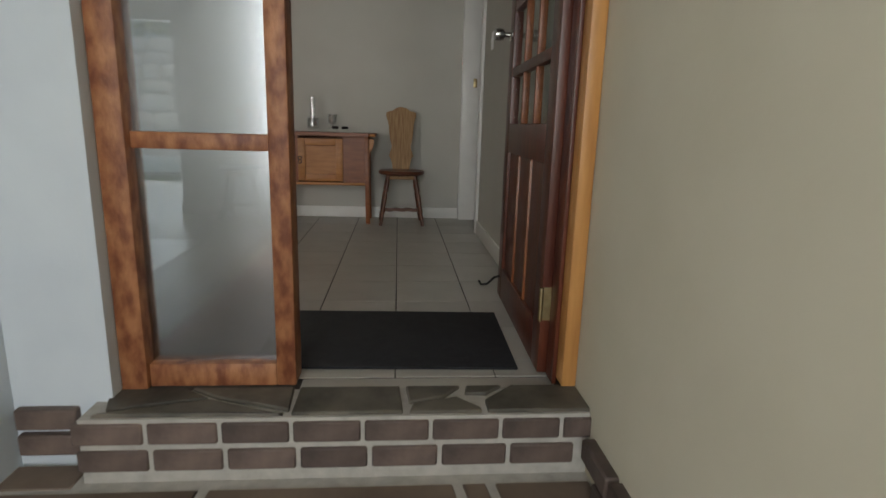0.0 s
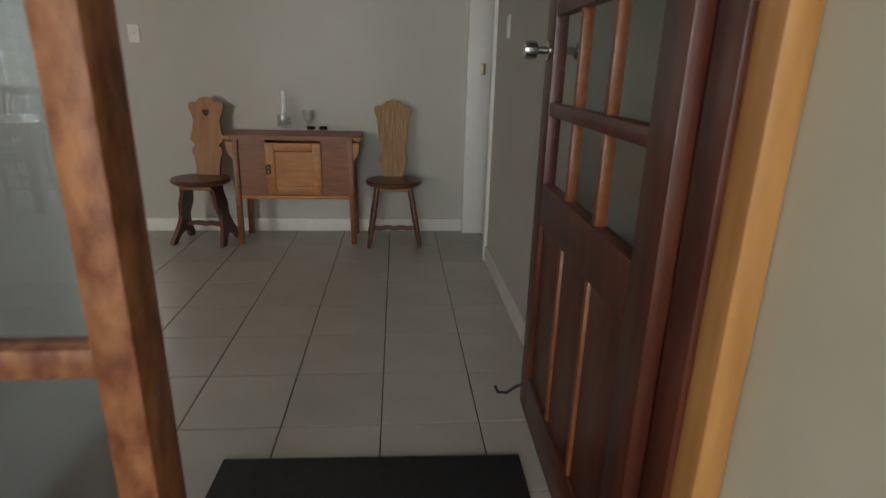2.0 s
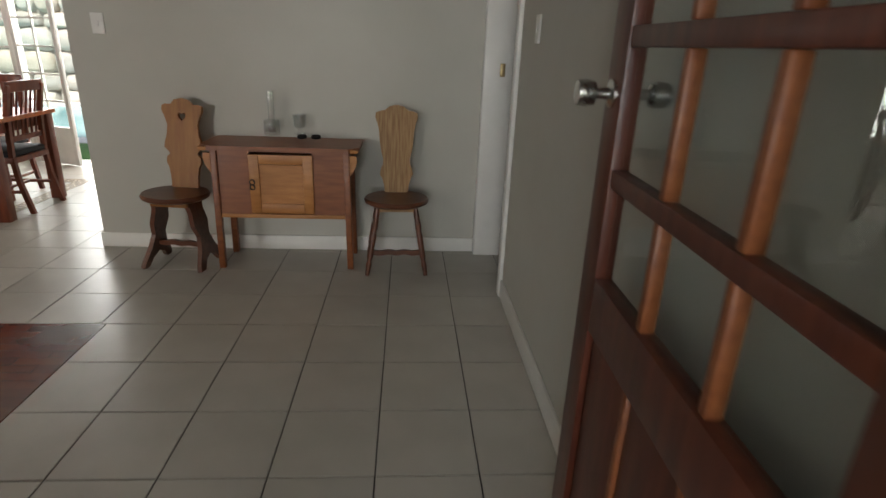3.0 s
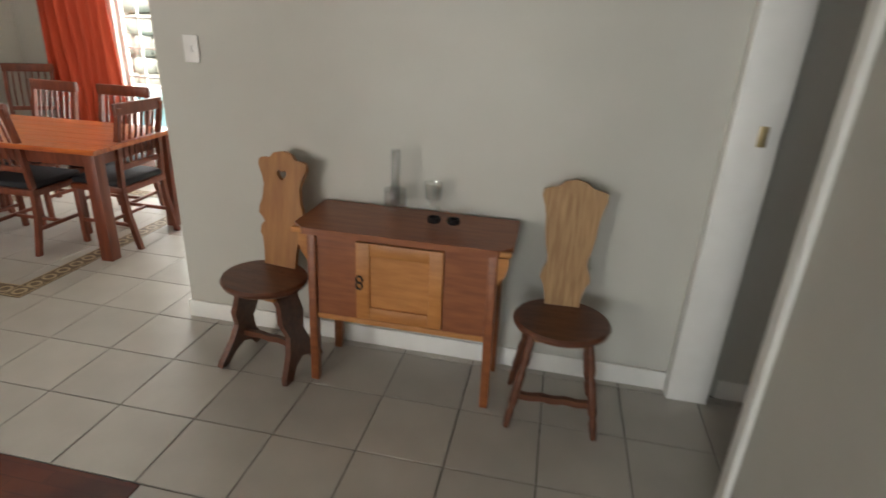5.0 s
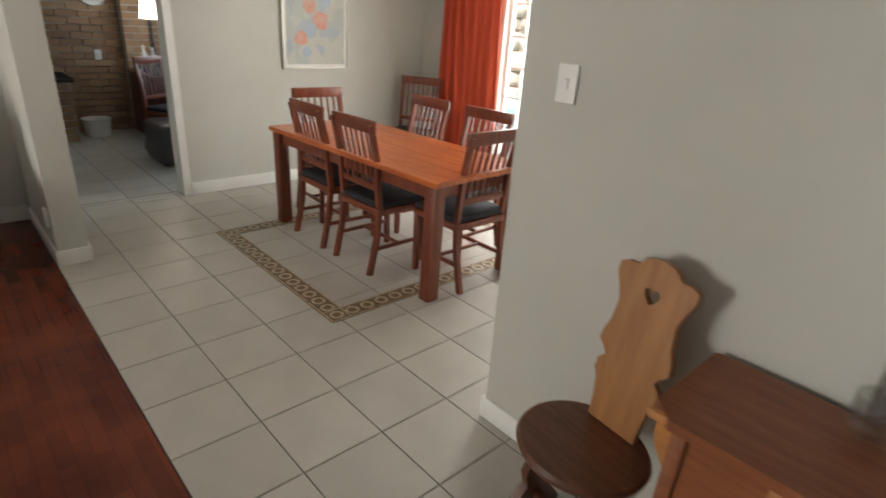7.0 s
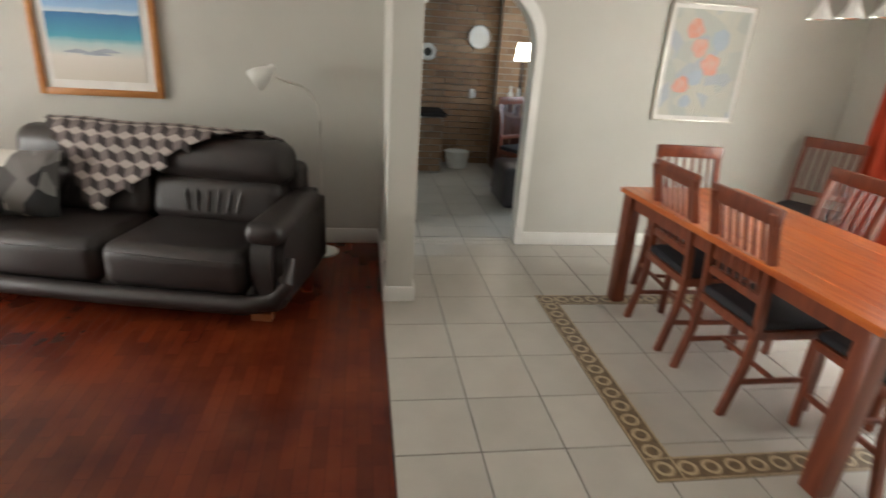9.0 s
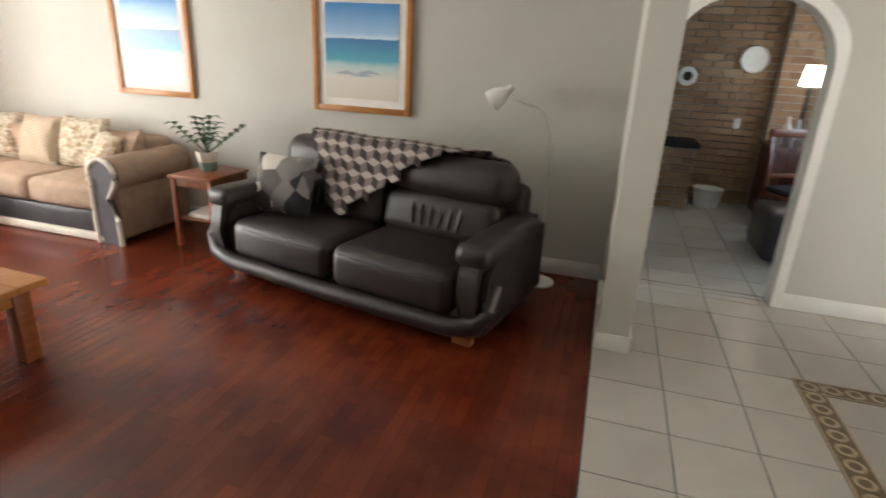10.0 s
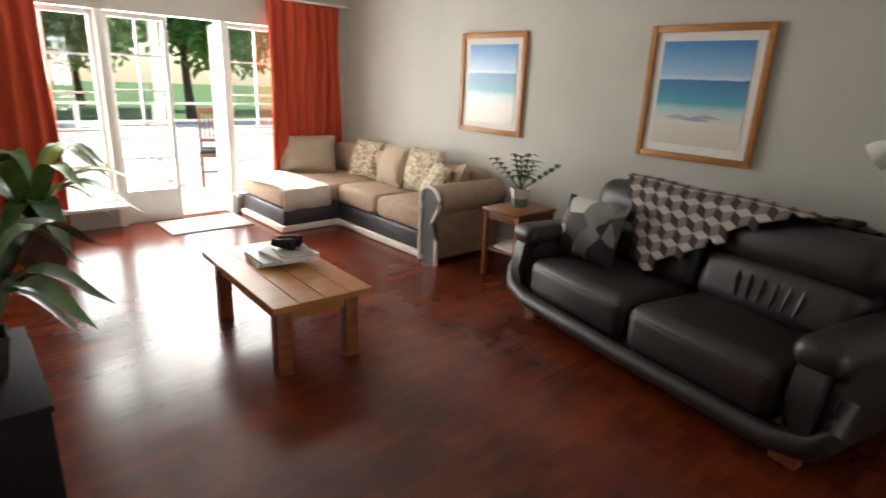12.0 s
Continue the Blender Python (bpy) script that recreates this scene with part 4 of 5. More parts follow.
def glazed(o, x0, x1, z0, z1, y, cols_, rows_, fw=0.045, panel=0.0):
    """A white glazed leaf with glazing bars, in the xz plane about y."""
    for a, b in (((x0, z0), (x0 + fw, z1)), ((x1 - fw, z0), (x1, z1))):
        part("stile", box(B(), (a[0], y - 0.02, a[1]), (b[0], y + 0.02, b[1]), 0.003), M["white"], o)
    zp = z0 + (panel or fw)
    part("bottom_rail", box(B(), (x0 + fw, y - 0.018, z0), (x1 - fw, y + 0.018, zp), 0.003), M["white"], o)
    part("top_rail", box(B(), (x0 + fw, y - 0.018, z1 - fw), (x1 - fw, y + 0.018, z1), 0.003), M["white"], o)
    ax, bx, az, bz = x0 + fw, x1 - fw, zp, z1 - fw
    for k in range(1, cols_):
        xx = ax + (bx - ax) * k / cols_
        part("glazing_bar", box(B(), (xx - 0.009, y - 0.012, az), (xx + 0.009, y + 0.012, bz)), M["white"], o)
    for k in range(1, rows_):
        zz = az + (bz - az) * k / rows_
        part("glazing_bar", box(B(), (ax, y - 0.011, zz - 0.009), (bx, y + 0.011, zz + 0.009)), M["white"], o)
    g = part("pane", box(B(), (ax, y - 0.002, az), (bx, y + 0.002, bz)), M["pane"], o)
    g.visible_shadow = False


gd = thing("window_2", "white wooden glazed garden doors with small panes, one open", "glazed door", kind="structure")
for xx in (-4.6, -4.12, -2.95):
    part("post", box(B(), (xx, 8.11, 0), (xx + 0.05, 8.24, 2.1), 0.003), M["white"], gd)
glazed(gd, -4.55, -4.12, 0.0, 2.09, 8.18, 2, 6, panel=0.35)
leaf = thing("door_2", "white glazed garden door standing open", "door", at=pose(-4.06, 8.10, 0.01, 0, 0, -22), kind="structure")
glazed(leaf, 0.0, 0.62, 0.0, 2.07, 0.0, 2, 6, panel=0.4)


def picture(name, label, y0, y1, z0, z1, x, fw, mount, frame_mat, face):
    o = thing(name, label, "picture", at=pose(x, (y0 + y1) / 2, (z0 + z1) / 2, 0, 0, 90))
    w, h = (y1 - y0) / 2, (z1 - z0) / 2
    for a, b in (((-w, -h), (-w + fw, h)), ((w - fw, -h), (w, h)), ((-w + fw, -h), (w - fw, -h + fw)), ((-w + fw, h - fw), (w - fw, h))):
        part("frame", box(B(), (a[0], -0.028, a[1]), (b[0], -0.001, b[1]), 0.004), frame_mat, o)
    part("mount", box(B(), (-w + fw, -0.012, -h + fw), (w - fw, -0.004, h - fw)), M["paper"], o, "white paper mount")
    k = fw + mount
    part("print", box(B(), (-w + k, -0.015, -h + k), (w - k, -0.0125, h - k)), face, o)
    return o


pa = picture("picture", "framed flower print in coral and pale grey", 6.41, 7.11, 1.068, 1.935, W + 0.001, 0.014, 0.03, M["silver"], M["floral"])
for px_, pz_, r, mm in ((-0.13, 0.25, 0.075, "coral"), (-0.06, 0.12, 0.07, "coral"), (0.05, 0.0, 0.085, "coral"), (-0.16, -0.16, 0.07, "coral"), (0.10, 0.18, 0.08, "bluegrey"), (-0.05, -0.10, 0.06, "bluegrey"), (-0.10, -0.28, 0.05, "bluegrey")):
    bm = B()
    bmesh.ops.create_circle(bm, cap_ends=True, segments=14, radius=r)
    for v in bm.verts:
        v.co = v.co * random.uniform(0.75, 1.1)
    bmesh.ops.transform(bm, matrix=Matrix.Translation((px_, -0.0165 - 0.0004 * random.random(), pz_)) @ Matrix.Rotation(radians(90), 4, "X"), verts=bm.verts[:])
    part("flower", bm, M[mm], pa)
for ya, yb_ in ((0.135, 0.908), (2.005, 2.79)):
    pc = picture("picture", "framed beach print with blue sea and sky", ya, yb_, 1.055, 1.917, W + 0.001, 0.045, 0.055, M["pine"], M["sea"])
    if ya > 1:
        for kx, kz in ((-0.12, -0.16), (0.06, -0.15), (0.0, -0.17)):
            bm = lathe(B(), [(0.0005, 0.0), (0.10, 0.004), (0.0005, 0.03)], n=12)
            for v in bm.verts:
                v.co.y *= 0.015
            bmesh.ops.transform(bm, matrix=Matrix.Translation((kx, -0.0165, kz)), verts=bm.verts[:])
            part("boat", bm, M["bluegrey"], pc, "small pale boat")

pend = thing("pendant_lamp", "chrome pendant lamp with lit glass cups over the table", "lamp", at=pose(-4.15, 6.50, -0.12))
part("rod", cyl(B(), (0, 0, 2.02), (0, 0, H + 0.12), 0.008), M["metal"], pend)
part("bar", box(B(), (-0.25, -0.012, 2.0), (0.25, 0.012, 2.02), 0.004), M["metal"], pend)
for k in range(3):
    xx = -0.2 + 0.2 * k
    s = part("shade", lathe(B(), [(0.02, 1.995), (0.03, 1.96), (0.065, 1.90), (0.062, 1.90), (0.02, 1.965)], (xx, 0, 0)), M["metal"], pend)
    part("bulb", lathe(B(), [(0.0005, 1.905), (0.055, 1.91), (0.02, 1.95), (0.0005, 1.952)], (xx, 0, 0)), M["lampglow"], s, "glowing lamp glass")


# ---- living room ----
def cushion(name, label, at, w, h, t, mat, n=12, parent=None):
    bm = B()
    for s in (1, -1):
        grid = []
        for j in range(n + 1):
            row = []
            for i in range(n + 1):
                u, v = 2 * i / n - 1, 2 * j / n - 1
                k = max(0.0, (1 - u ** 4) * (1 - v ** 4)) ** 0.55
                pin = 1 - 0.06 * (1 - abs(u * v))
                row.append(bm.verts.new((w / 2 * u * pin, s * t / 2 * k + 0.006 * math.sin(9 * u + 5 * v), h / 2 * v * pin + h / 2)))
            grid.append(row)
        for a, b in zip(grid, grid[1:]):
            for i in range(n):
                bm.faces.new((a[i], a[i + 1], b[i + 1], b[i]))
    bmesh.ops.remove_doubles(bm, verts=bm.verts[:], dist=0.0015)
    if parent is None:
        return solid(name, bm, mat, label, "cushion", at=at)
    ob = part(name, bm, mat, parent, label)
    ob.matrix_local = at
    return ob


SOFA = pose(-4.98, 2.83, 0, 0, 0, 77.5) @ Matrix.Diagonal((0.96, 1, 0.97, 1))
sofa = thing("leather_sofa", "dark brown leather two-seater sofa by the wall", "sofa", at=SOFA)
L = M["leather"]
part("base", box(B(), (-1.05, -0.42, 0.05), (1.05, 0.42, 0.25), 0.09, 4), L, sofa)
part("front_roll", pipe(B(), [(-1.06, -0.36, 0.40), (-1.075, -0.42, 0.28), (-1.02, -0.455, 0.18), (-0.85, -0.475, 0.145), (0, -0.485, 0.14), (0.85, -0.475, 0.145), (1.02, -0.455, 0.18), (1.075, -0.42, 0.28), (1.06, -0.36, 0.40)], 0.055, 12), L, sofa)
for sx in (-1, 1):
    part("seat_cushion", box(B(), (sx * 0.005, -0.48, 0.17), (sx * 0.86, 0.16, 0.445), 0.085, 5), L, sofa)
    part("back_cushion", box(B(), (sx * 0.005, 0.02, 0.40), (sx * 0.87, 0.30, 0.72), 0.09, 5, m=Matrix.Translation((0, 0.1, 0.4)) @ Matrix.Rotation(radians(-12), 4, "X") @ Matrix.Translation((0, -0.1, -0.4))), L, sofa)
    part("head_cushion", box(B(), (sx * 0.005, 0.06, 0.66), (sx * 0.92, 0.32, 0.95), 0.12, 6, m=Matrix.Translation((0, 0.19, 0.66)) @ Matrix.Rotation(radians(-8), 4, "X") @ Matrix.Translation((0, -0.19, -0.66))), L, sofa)
    bm = B()
    prof = [(-0.46, 0.18), (-0.50, 0.34), (-0.47, 0.50), (-0.40, 0.575), (-0.25, 0.60), (0.0, 0.615), (0.25, 0.64), (0.40, 0.62), (0.42, 0.10), (-0.40, 0.10)]
    prism(bm, prof, -0.095, 0.095)
    bmesh.ops.bevel(bm, geom=[e for e in bm.edges if len(e.link_faces) == 2 and e.calc_face_angle(0) > 0.9], offset=0.05, segments=4, affect="EDGES")
    bmesh.ops.transform(bm, matrix=Matrix.Translation((sx * 0.975, 0, 0)) @ Matrix.Rotation(radians(90), 4, "Z"), verts=bm.verts[:])
    part("armrest", bm, L, sofa)
    part("arm_pad", box(B(), (sx * 0.86, -0.48, 0.50), (sx * 1.075, 0.30, 0.635), 0.06, 4), L, sofa)
    for k in range(6):
        xx = sx * (0.26 + 0.07 * k)
        part("pleat", pipe(B(), [(xx - 0.02 * (k - 2.5) * 0.3, 0.035, 0.50), (xx, 0.055, 0.60), (xx, 0.10, 0.68)], [0.004, 0.012, 0.004], 6), L, sofa)
    part("seam", pipe(B(), [(sx * 0.05, -0.465, 0.395), (sx * 0.45, -0.484, 0.39), (sx * 0.82, -0.465, 0.395)], 0.005, 6), L, sofa)
    for y in (-0.38, 0.36):
        part("foot", box(B(), (sx * 0.84, y - 0.01, 0), (sx * 0.96, y + 0.05, 0.05), 0.006), M["teak"], sofa, "small wooden foot")
part("back_panel", box(B(), (-0.95, 0.28, 0.10), (0.95, 0.42, 0.80), 0.06, 4), L, sofa)

# knitted throw with a pattern of tumbling blocks, hanging from the sofa's back
path = [(0.38, 0.90), (0.29, 0.985), (0.15, 0.985), (0.07, 0.90), (0.075, 0.76), (0.03, 0.68), (0.01, 0.58), (-0.02, 0.465)]
lens_ = [0]
for p_, q_ in zip(path, path[1:]):
    lens_.append(lens_[-1] + math.hypot(q_[0] - p_[0], q_[1] - p_[1]))


def drape(u, s, lift):
    s = min(max(s, 0), lens_[-1])
    k = max(i for i in range(len(path) - 1) if lens_[i] <= s + 1e-9)
    f = (s - lens_[k]) / (lens_[k + 1] - lens_[k])
    y, z = (path[k][i] * (1 - f) + path[k + 1][i] * f for i in (0, 1))
    return (u, y - 0.028 - lift + 0.006 * math.sin(11 * u + 3 * s), z + 0.012 + 0.004 * math.sin(9 * u))


TOTAL = lens_[-1]


def inside(u, s):
    lo = -0.74 + 0.42 * max(0.0, s - 0.1) / (TOTAL - 0.1)
    hi = 0.80 - 1.10 * max(0.0, s - 0.02) / (TOTAL - 0.02)
    return lo <= u <= hi


bm = B()
e = 0.062
hx, hy = e * math.sqrt(3) / 2, e / 2
index = 0
for r_ in range(-2, 16):
    for c_ in range(-12, 13):
        cx_, cs_ = 2 * hx * c_ + (hx if r_ % 2 else 0), 1.5 * e * r_
        rh = (((0, 0), (hx, -hy), (0, -e), (-hx, -hy)), ((0, 0), (-hx, -hy), (-hx, hy), (0, e)), ((0, 0), (0, e), (hx, hy), (hx, -hy)))
        for mi, quad in enumerate(rh):
            pts = [(cx_ + a, cs_ + b) for a, b in quad]
            mu, ms = sum(p[0] for p in pts) / 4, sum(p[1] for p in pts) / 4
            if not inside(mu, ms) or not 0 <= ms <= TOTAL:
                continue
            sub = 3
            gridv = [[None] * (sub + 1) for _ in range(sub + 1)]
            for i in range(sub + 1):
                for j in range(sub + 1):
                    a, b = i / sub, j / sub
                    uu = (pts[0][0] * (1 - a) + pts[1][0] * a) * (1 - b) + (pts[3][0] * (1 - a) + pts[2][0] * a) * b
                    ss = (pts[0][1] * (1 - a) + pts[1][1] * a) * (1 - b) + (pts[3][1] * (1 - a) + pts[2][1] * a) * b
                    gridv[i][j] = bm.verts.new(drape(uu, ss, 0.0))
            for i in range(sub):
                for j in range(sub):
                    f = bm.faces.new((gridv[i][j], gridv[i + 1][j], gridv[i + 1][j + 1], gridv[i][j + 1]))
                    f.material_index = mi
bmesh.ops.remove_doubles(bm, verts=bm.verts[:], dist=0.001)
throw = solid("throw_blanket", bm, [M["blanket_pale"], M["blanket_dark"], M["blanket_mid"]], "grey and brown geometric knitted throw over the sofa back", "blanket", at=SOFA)
sol = throw.modifiers.new("thickness", "SOLIDIFY")
sol.thickness = 0.008
cushion("sofa_cushion", "black, grey and cream patchwork knitted cushion on the sofa", SOFA @ pose(-0.70, -0.17, 0.43, -16, 0, 6), 0.50, 0.42, 0.15, M["patch"])

# floor lamp
lamp = thing("floor_lamp", "slim white gooseneck floor lamp behind the sofa", "lamp", at=pose(-5.5, 3.86, 0))
part("base", lathe(B(), [(0.0005, 0), (0.12, 0), (0.12, 0.012), (0.03, 0.025), (0.012, 0.05), (0.0005, 0.05)], n=28), M["white"], lamp)
part("pole", pipe(B(), [(0, 0, 0.04), (0, 0, 0.7), (0, 0, 0.98), (0, -0.015, 1.08), (0, -0.06, 1.16), (0, -0.13, 1.21), (0, -0.20, 1.225), (0, -0.28, 1.255)], 0.008, 10), M["silver"], lamp)
bm = lathe(B(), [(0.018, 0.09), (0.026, 0.07), (0.028, 0.04), (0.045, 0.02), (0.068, -0.03), (0.075, -0.08), (0.072, -0.08), (0.062, -0.03), (0.02, 0.03)], n=24)
bmesh.ops.transform(bm, matrix=Matrix.Translation((0.02, -0.36, 1.275)) @ Matrix.Rotation(radians(-52), 4, "X"), verts=bm.verts[:])
part("shade", bm, M["white"], lamp, "off-white bell-shaped metal shade")
solid("wall_socket", box(B(), (-4.80, 4.28, 0.24), (-4.74, 4.299, 0.36), 0.004), M["plastic"], "white socket low on the wall", "socket")

# side table with plant
stb = thing("side_table", "small brown wooden side table with a lower shelf", "side table", at=pose(-5.31, 1.30, 0))
part("top", box(B(), (-0.23, -0.19, 0.535), (0.23, 0.19, 0.56), 0.005), M["teak"], stb)
part("apron", box(B(), (-0.2, -0.165, 0.47), (0.2, 0.165, 0.534), 0.003), M["teak"], stb)
part("shelf", box(B(), (-0.19, -0.16, 0.21), (0.19, 0.16, 0.226), 0.003), M["teak"], stb)
for sx in (-1, 1):
    for sy in (-1, 1):
        part("leg", box(B(), (sx * 0.215, sy * 0.18, 0), (sx * 0.18, sy * 0.145, 0.534), 0.003), M["teak"], stb)
for k in range(3):
    solid("magazine", box(B(), (-0.12, -0.10, 0), (0.12, 0.10, 0.011), 0.002), M["paper"], "white magazine on the side table's shelf", "magazine", at=pose(-5.27, 1.30, 0.2262 + 0.0112 * k, 0, 0, 5 * k - 4), group="magazines")


def leaf_blade(bm, base, heading, length, width, rise, droop, n=7):
    """A long curved leaf."""
    d = Vector((math.cos(heading), math.sin(heading), 0))
    side_ = Vector((-d.y, d.x, 0))
    rows_ = []
    for i in range(n + 1):
        t = i / n
        c = Vector(base) + d * (length * t * (0.55 + 0.45 * t)) + Vector((0, 0, rise * math.sin(min(1.0, t * 1.15) * math.pi * 0.62) - droop * t ** 2.4))
        w = width * (math.sin(math.pi * min(1, t * 0.93 + 0.07)) ** 0.8) * 0.5 + 0.001
        rows_.append([bm.verts.new(c + side_ * w + Vector((0, 0, w * 0.35))), bm.verts.new(c), bm.verts.new(c - side_ * w + Vector((0, 0, w * 0.35)))])
    for a, b in zip(rows_, rows_[1:]):
        for k in (0, 1):
            bm.faces.new((a[k], a[k + 1], b[k + 1], b[k]))


pp = thing("potted_plant", "small green zamioculcas plant in a cream and teal pot", "plant", at=pose(-5.34, 1.27, 0.561))
bm = B()
lathe(bm, [(0.0005, 0), (0.055, 0), (0.062, 0.02), (0.07, 0.07)], n=6)
part("pot_base", bm, M["teal"], pp, "teal lower half of the pot")
part("pot", lathe(B(), [(0.07, 0.07), (0.085, 0.15), (0.08, 0.15), (0.07, 0.13), (0.0005, 0.13)], n=6), M["cream"], pp, "cream faceted pot")
for k in range(7):
    a = k * 0.9 + 0.3
    lean = 0.06 + 0.10 * (k % 3)
    tip = Vector((math.cos(a) * lean, math.sin(a) * lean, 0.15 + 0.24 - 0.03 * (k % 3)))
    bm = pipe(B(), [(0, 0, 0.13), tip * 0.55 + Vector((0, 0, 0.06)), tip], [0.006, 0.004, 0.002], 6)
    for j in range(5):
        q = Vector((0, 0, 0.13)).lerp(tip, 0.35 + 0.16 * j)
        for s in (-1, 1):
            leaf_blade(bm, q, a + s * 1.2, 0.085, 0.035, 0.03, 0.02, 4)
    part("stem", bm, M["darkleaf"], pp)

# corner sofa
cs = thing("corner_sofa", "beige fabric corner sofa with dark leather band and chaise", "sofa")
BX = W + 0.03
part("base", box(B(), (BX, -0.82, 0.06), (-4.93, 0.61, 0.24), 0.03), M["brownband"], cs, "dark leather band")
part("plinth", box(B(), (BX, -0.82, 0.0), (-4.91, 0.61, 0.065), 0.02), M["cream"], cs, "cream piping along the floor")
part("chaise_base", box(B(), (BX, -1.755, 0.06), (-4.32, -0.81, 0.24), 0.03), M["brownband"], cs)
part("chaise_plinth", box(B(), (BX, -1.77, 0.0), (-4.295, -0.80, 0.065), 0.02), M["cream"], cs)
part("chaise_cushion", box(B(), (-5.50, -1.765, 0.235), (-4.31, -0.81, 0.43), 0.06, 4), M["beige"], cs)
for y0, y1 in ((-0.80, -0.12), (-0.115, 0.56)):
    part("seat_cushion", box(B(), (-5.52, y0, 0.235), (-4.91, y1, 0.44), 0.06, 4), M["beige"], cs)
part("back", box(B(), (BX, -1.77, 0.2), (-5.45, 0.66, 0.74), 0.07, 4), M["beige"], cs)
part("back_end", box(B(), (BX, -1.84, 0.2), (-5.1, -1.70, 0.66), 0.06, 4), M["beige"], cs)
part("arm", cyl(box(B(), (BX, 0.57, 0.03), (-4.95, 0.76, 0.52), 0.03), (BX, 0.67, 0.53), (-4.94, 0.67, 0.53), 0.135, n=28), M["beige"], cs, "beige rolled arm")
scroll = [(0.555, 0.0), (0.555, 0.36), (0.56, 0.44)] + [(0.67 + 0.125 * math.cos(radians(a)), 0.53 + 0.125 * math.sin(radians(a))) for a in range(215, -60, -25)] + [(0.71, 0.36), (0.77, 0.2), (0.775, 0.0)]
bm = prism(B(), scroll, 0, 0.03)
bmesh.ops.transform(bm, matrix=Matrix.Translation((-4.912, 0, 0)) @ Matrix.Rotation(radians(90), 4, "Z"), verts=bm.verts[:])
part("arm_front", bm, M["brownband"], cs, "dark leather scroll front of the arm")
part("piping", pipe(B(), [(-4.91, y, z) for y, z in scroll], 0.017, 8), M["cream"], cs, "cream studded piping")
for nm, lb, at, w, h, t, mm in (
    ("sofa_cushion", "large ribbed tan cushion on the chaise", pose(-5.02, -1.58, 0.42, -20, 0, 152), 0.62, 0.44, 0.18, "stripe"),
    ("sofa_cushion", "mottled cream and brown cushion on the corner sofa", pose(-5.40, -1.05, 0.43, -20, 0, 100), 0.46, 0.42, 0.16, "speckle"),
    ("sofa_cushion", "ribbed tan cushion on the corner sofa", pose(-5.34, -0.50, 0.43, -18, 0, 86), 0.46, 0.43, 0.16, "stripe"),
    ("sofa_cushion", "mottled cream cushion leaning on the sofa back", pose(-5.38, -0.05, 0.43, -15, 0, 92), 0.50, 0.44, 0.16, "speckle"),
    ("sofa_cushion", "plain tan cushion by the sofa arm", pose(-5.18, 0.29, 0.43, -28, 0, 60), 0.44, 0.38, 0.16, "speckle"),
    ("sofa_cushion", "brown cushion against the sofa arm", pose(-5.35, 0.45, 0.44, -20, 0, 40), 0.40, 0.36, 0.15, "beige"),
):
    cushion(nm, lb, at, w, h, t, M[mm])
bm = B()
n, mrows = 16, 12
gridv = []
for j in range(mrows + 1):
    row = []
    for i in range(n + 1):
        xx = -4.81 + 0.52 * i / n
        s = j / mrows * 1.20
        y = -1.79 + s
        z = 0.452 + 0.006 * math.sin(20 * xx + 8 * s)
        if y > -0.82:
            z, y = z - (y + 0.82), -0.79 + 0.01 * math.sin(30 * xx)
        row.append(bm.verts.new((xx + 0.03 * math.sin(4 * s), y, z)))
    gridv.append(row)
for a, b in zip(gridv, gridv[1:]):
    for i in range(n):
        bm.faces.new((a[i], a[i + 1], b[i + 1], b[i]))
tb = solid("throw_blanket", bm, M["cream"], "cream knitted throw over the chaise end", "blanket")
tb.modifiers.new("thickness", "SOLIDIFY").thickness = 0.012

# coffee table
ct = thing("coffee_table", "low golden-brown wooden coffee table with square legs", "coffee table", at=pose(-3.315, 1.21, 0, 0, 0, -2.4))
for k in range(4):
    part("board", box(B(), (-0.28 + 0.14 * k + 0.0005, -0.545, 0.385), (-0.28 + 0.14 * (k + 1) - 0.0005, 0.545, 0.42), 0.003, 1), M["pine"], ct)
for sx in (-1, 1):
    part("apron", box(B(), (sx * 0.22, -0.42, 0.30), (sx * 0.195, 0.42, 0.384), 0.003), M["pine"], ct)
    part("apron", box(B(), (-0.19, sx * 0.46, 0.30), (0.19, sx * 0.435, 0.384), 0.003), M["pine"], ct)
    for sy in (-1, 1):
        part("leg", box(B(), (sx * 0.235, sy * 0.475, 0), (sx * 0.155, sy * 0.395, 0.384), 0.005), M["teak"], ct)
z = 0.4205
for k, (dx, dy, w, d, h, rz, mm, lb) in enumerate(((0.02, -0.08, 0.15, 0.20, 0.02, 12, "paper", "white magazine"), (0.03, -0.04, 0.145, 0.19, 0.018, 18, "cover", "grey printed book"), (-0.02, 0.02, 0.14, 0.17, 0.022, 25, "paper", "white paperback book"), (-0.03, 0.05, 0.11, 0.13, 0.018, 10, "cover", "dark book"))):
    bk = thing("book", lb + " stacked on the coffee table", "book", at=pose(-3.39 + dx, 1.10 + dy, z, 0, 0, rz + 70), group="books on the coffee table")
    part("pages", box(B(), (-w + 0.004, -d / 1.4, 0.002), (w, d / 1.4, h - 0.002)), M["paper"], bk)
    part("cover", box(box(B(), (-w, -d / 1.4 - 0.004, 0), (w + 0.003, d / 1.4 + 0.004, 0.002)), (-w, -d / 1.4 - 0.004, h - 0.002), (w + 0.003, d / 1.4 + 0.004, h)), M[mm], bk)
    z += h + 0.0005
bn = thing("binoculars", "black binoculars lying on the stacked books", "binoculars", at=pose(-3.41, 1.10, z + 0.035, 0, 0, 35))
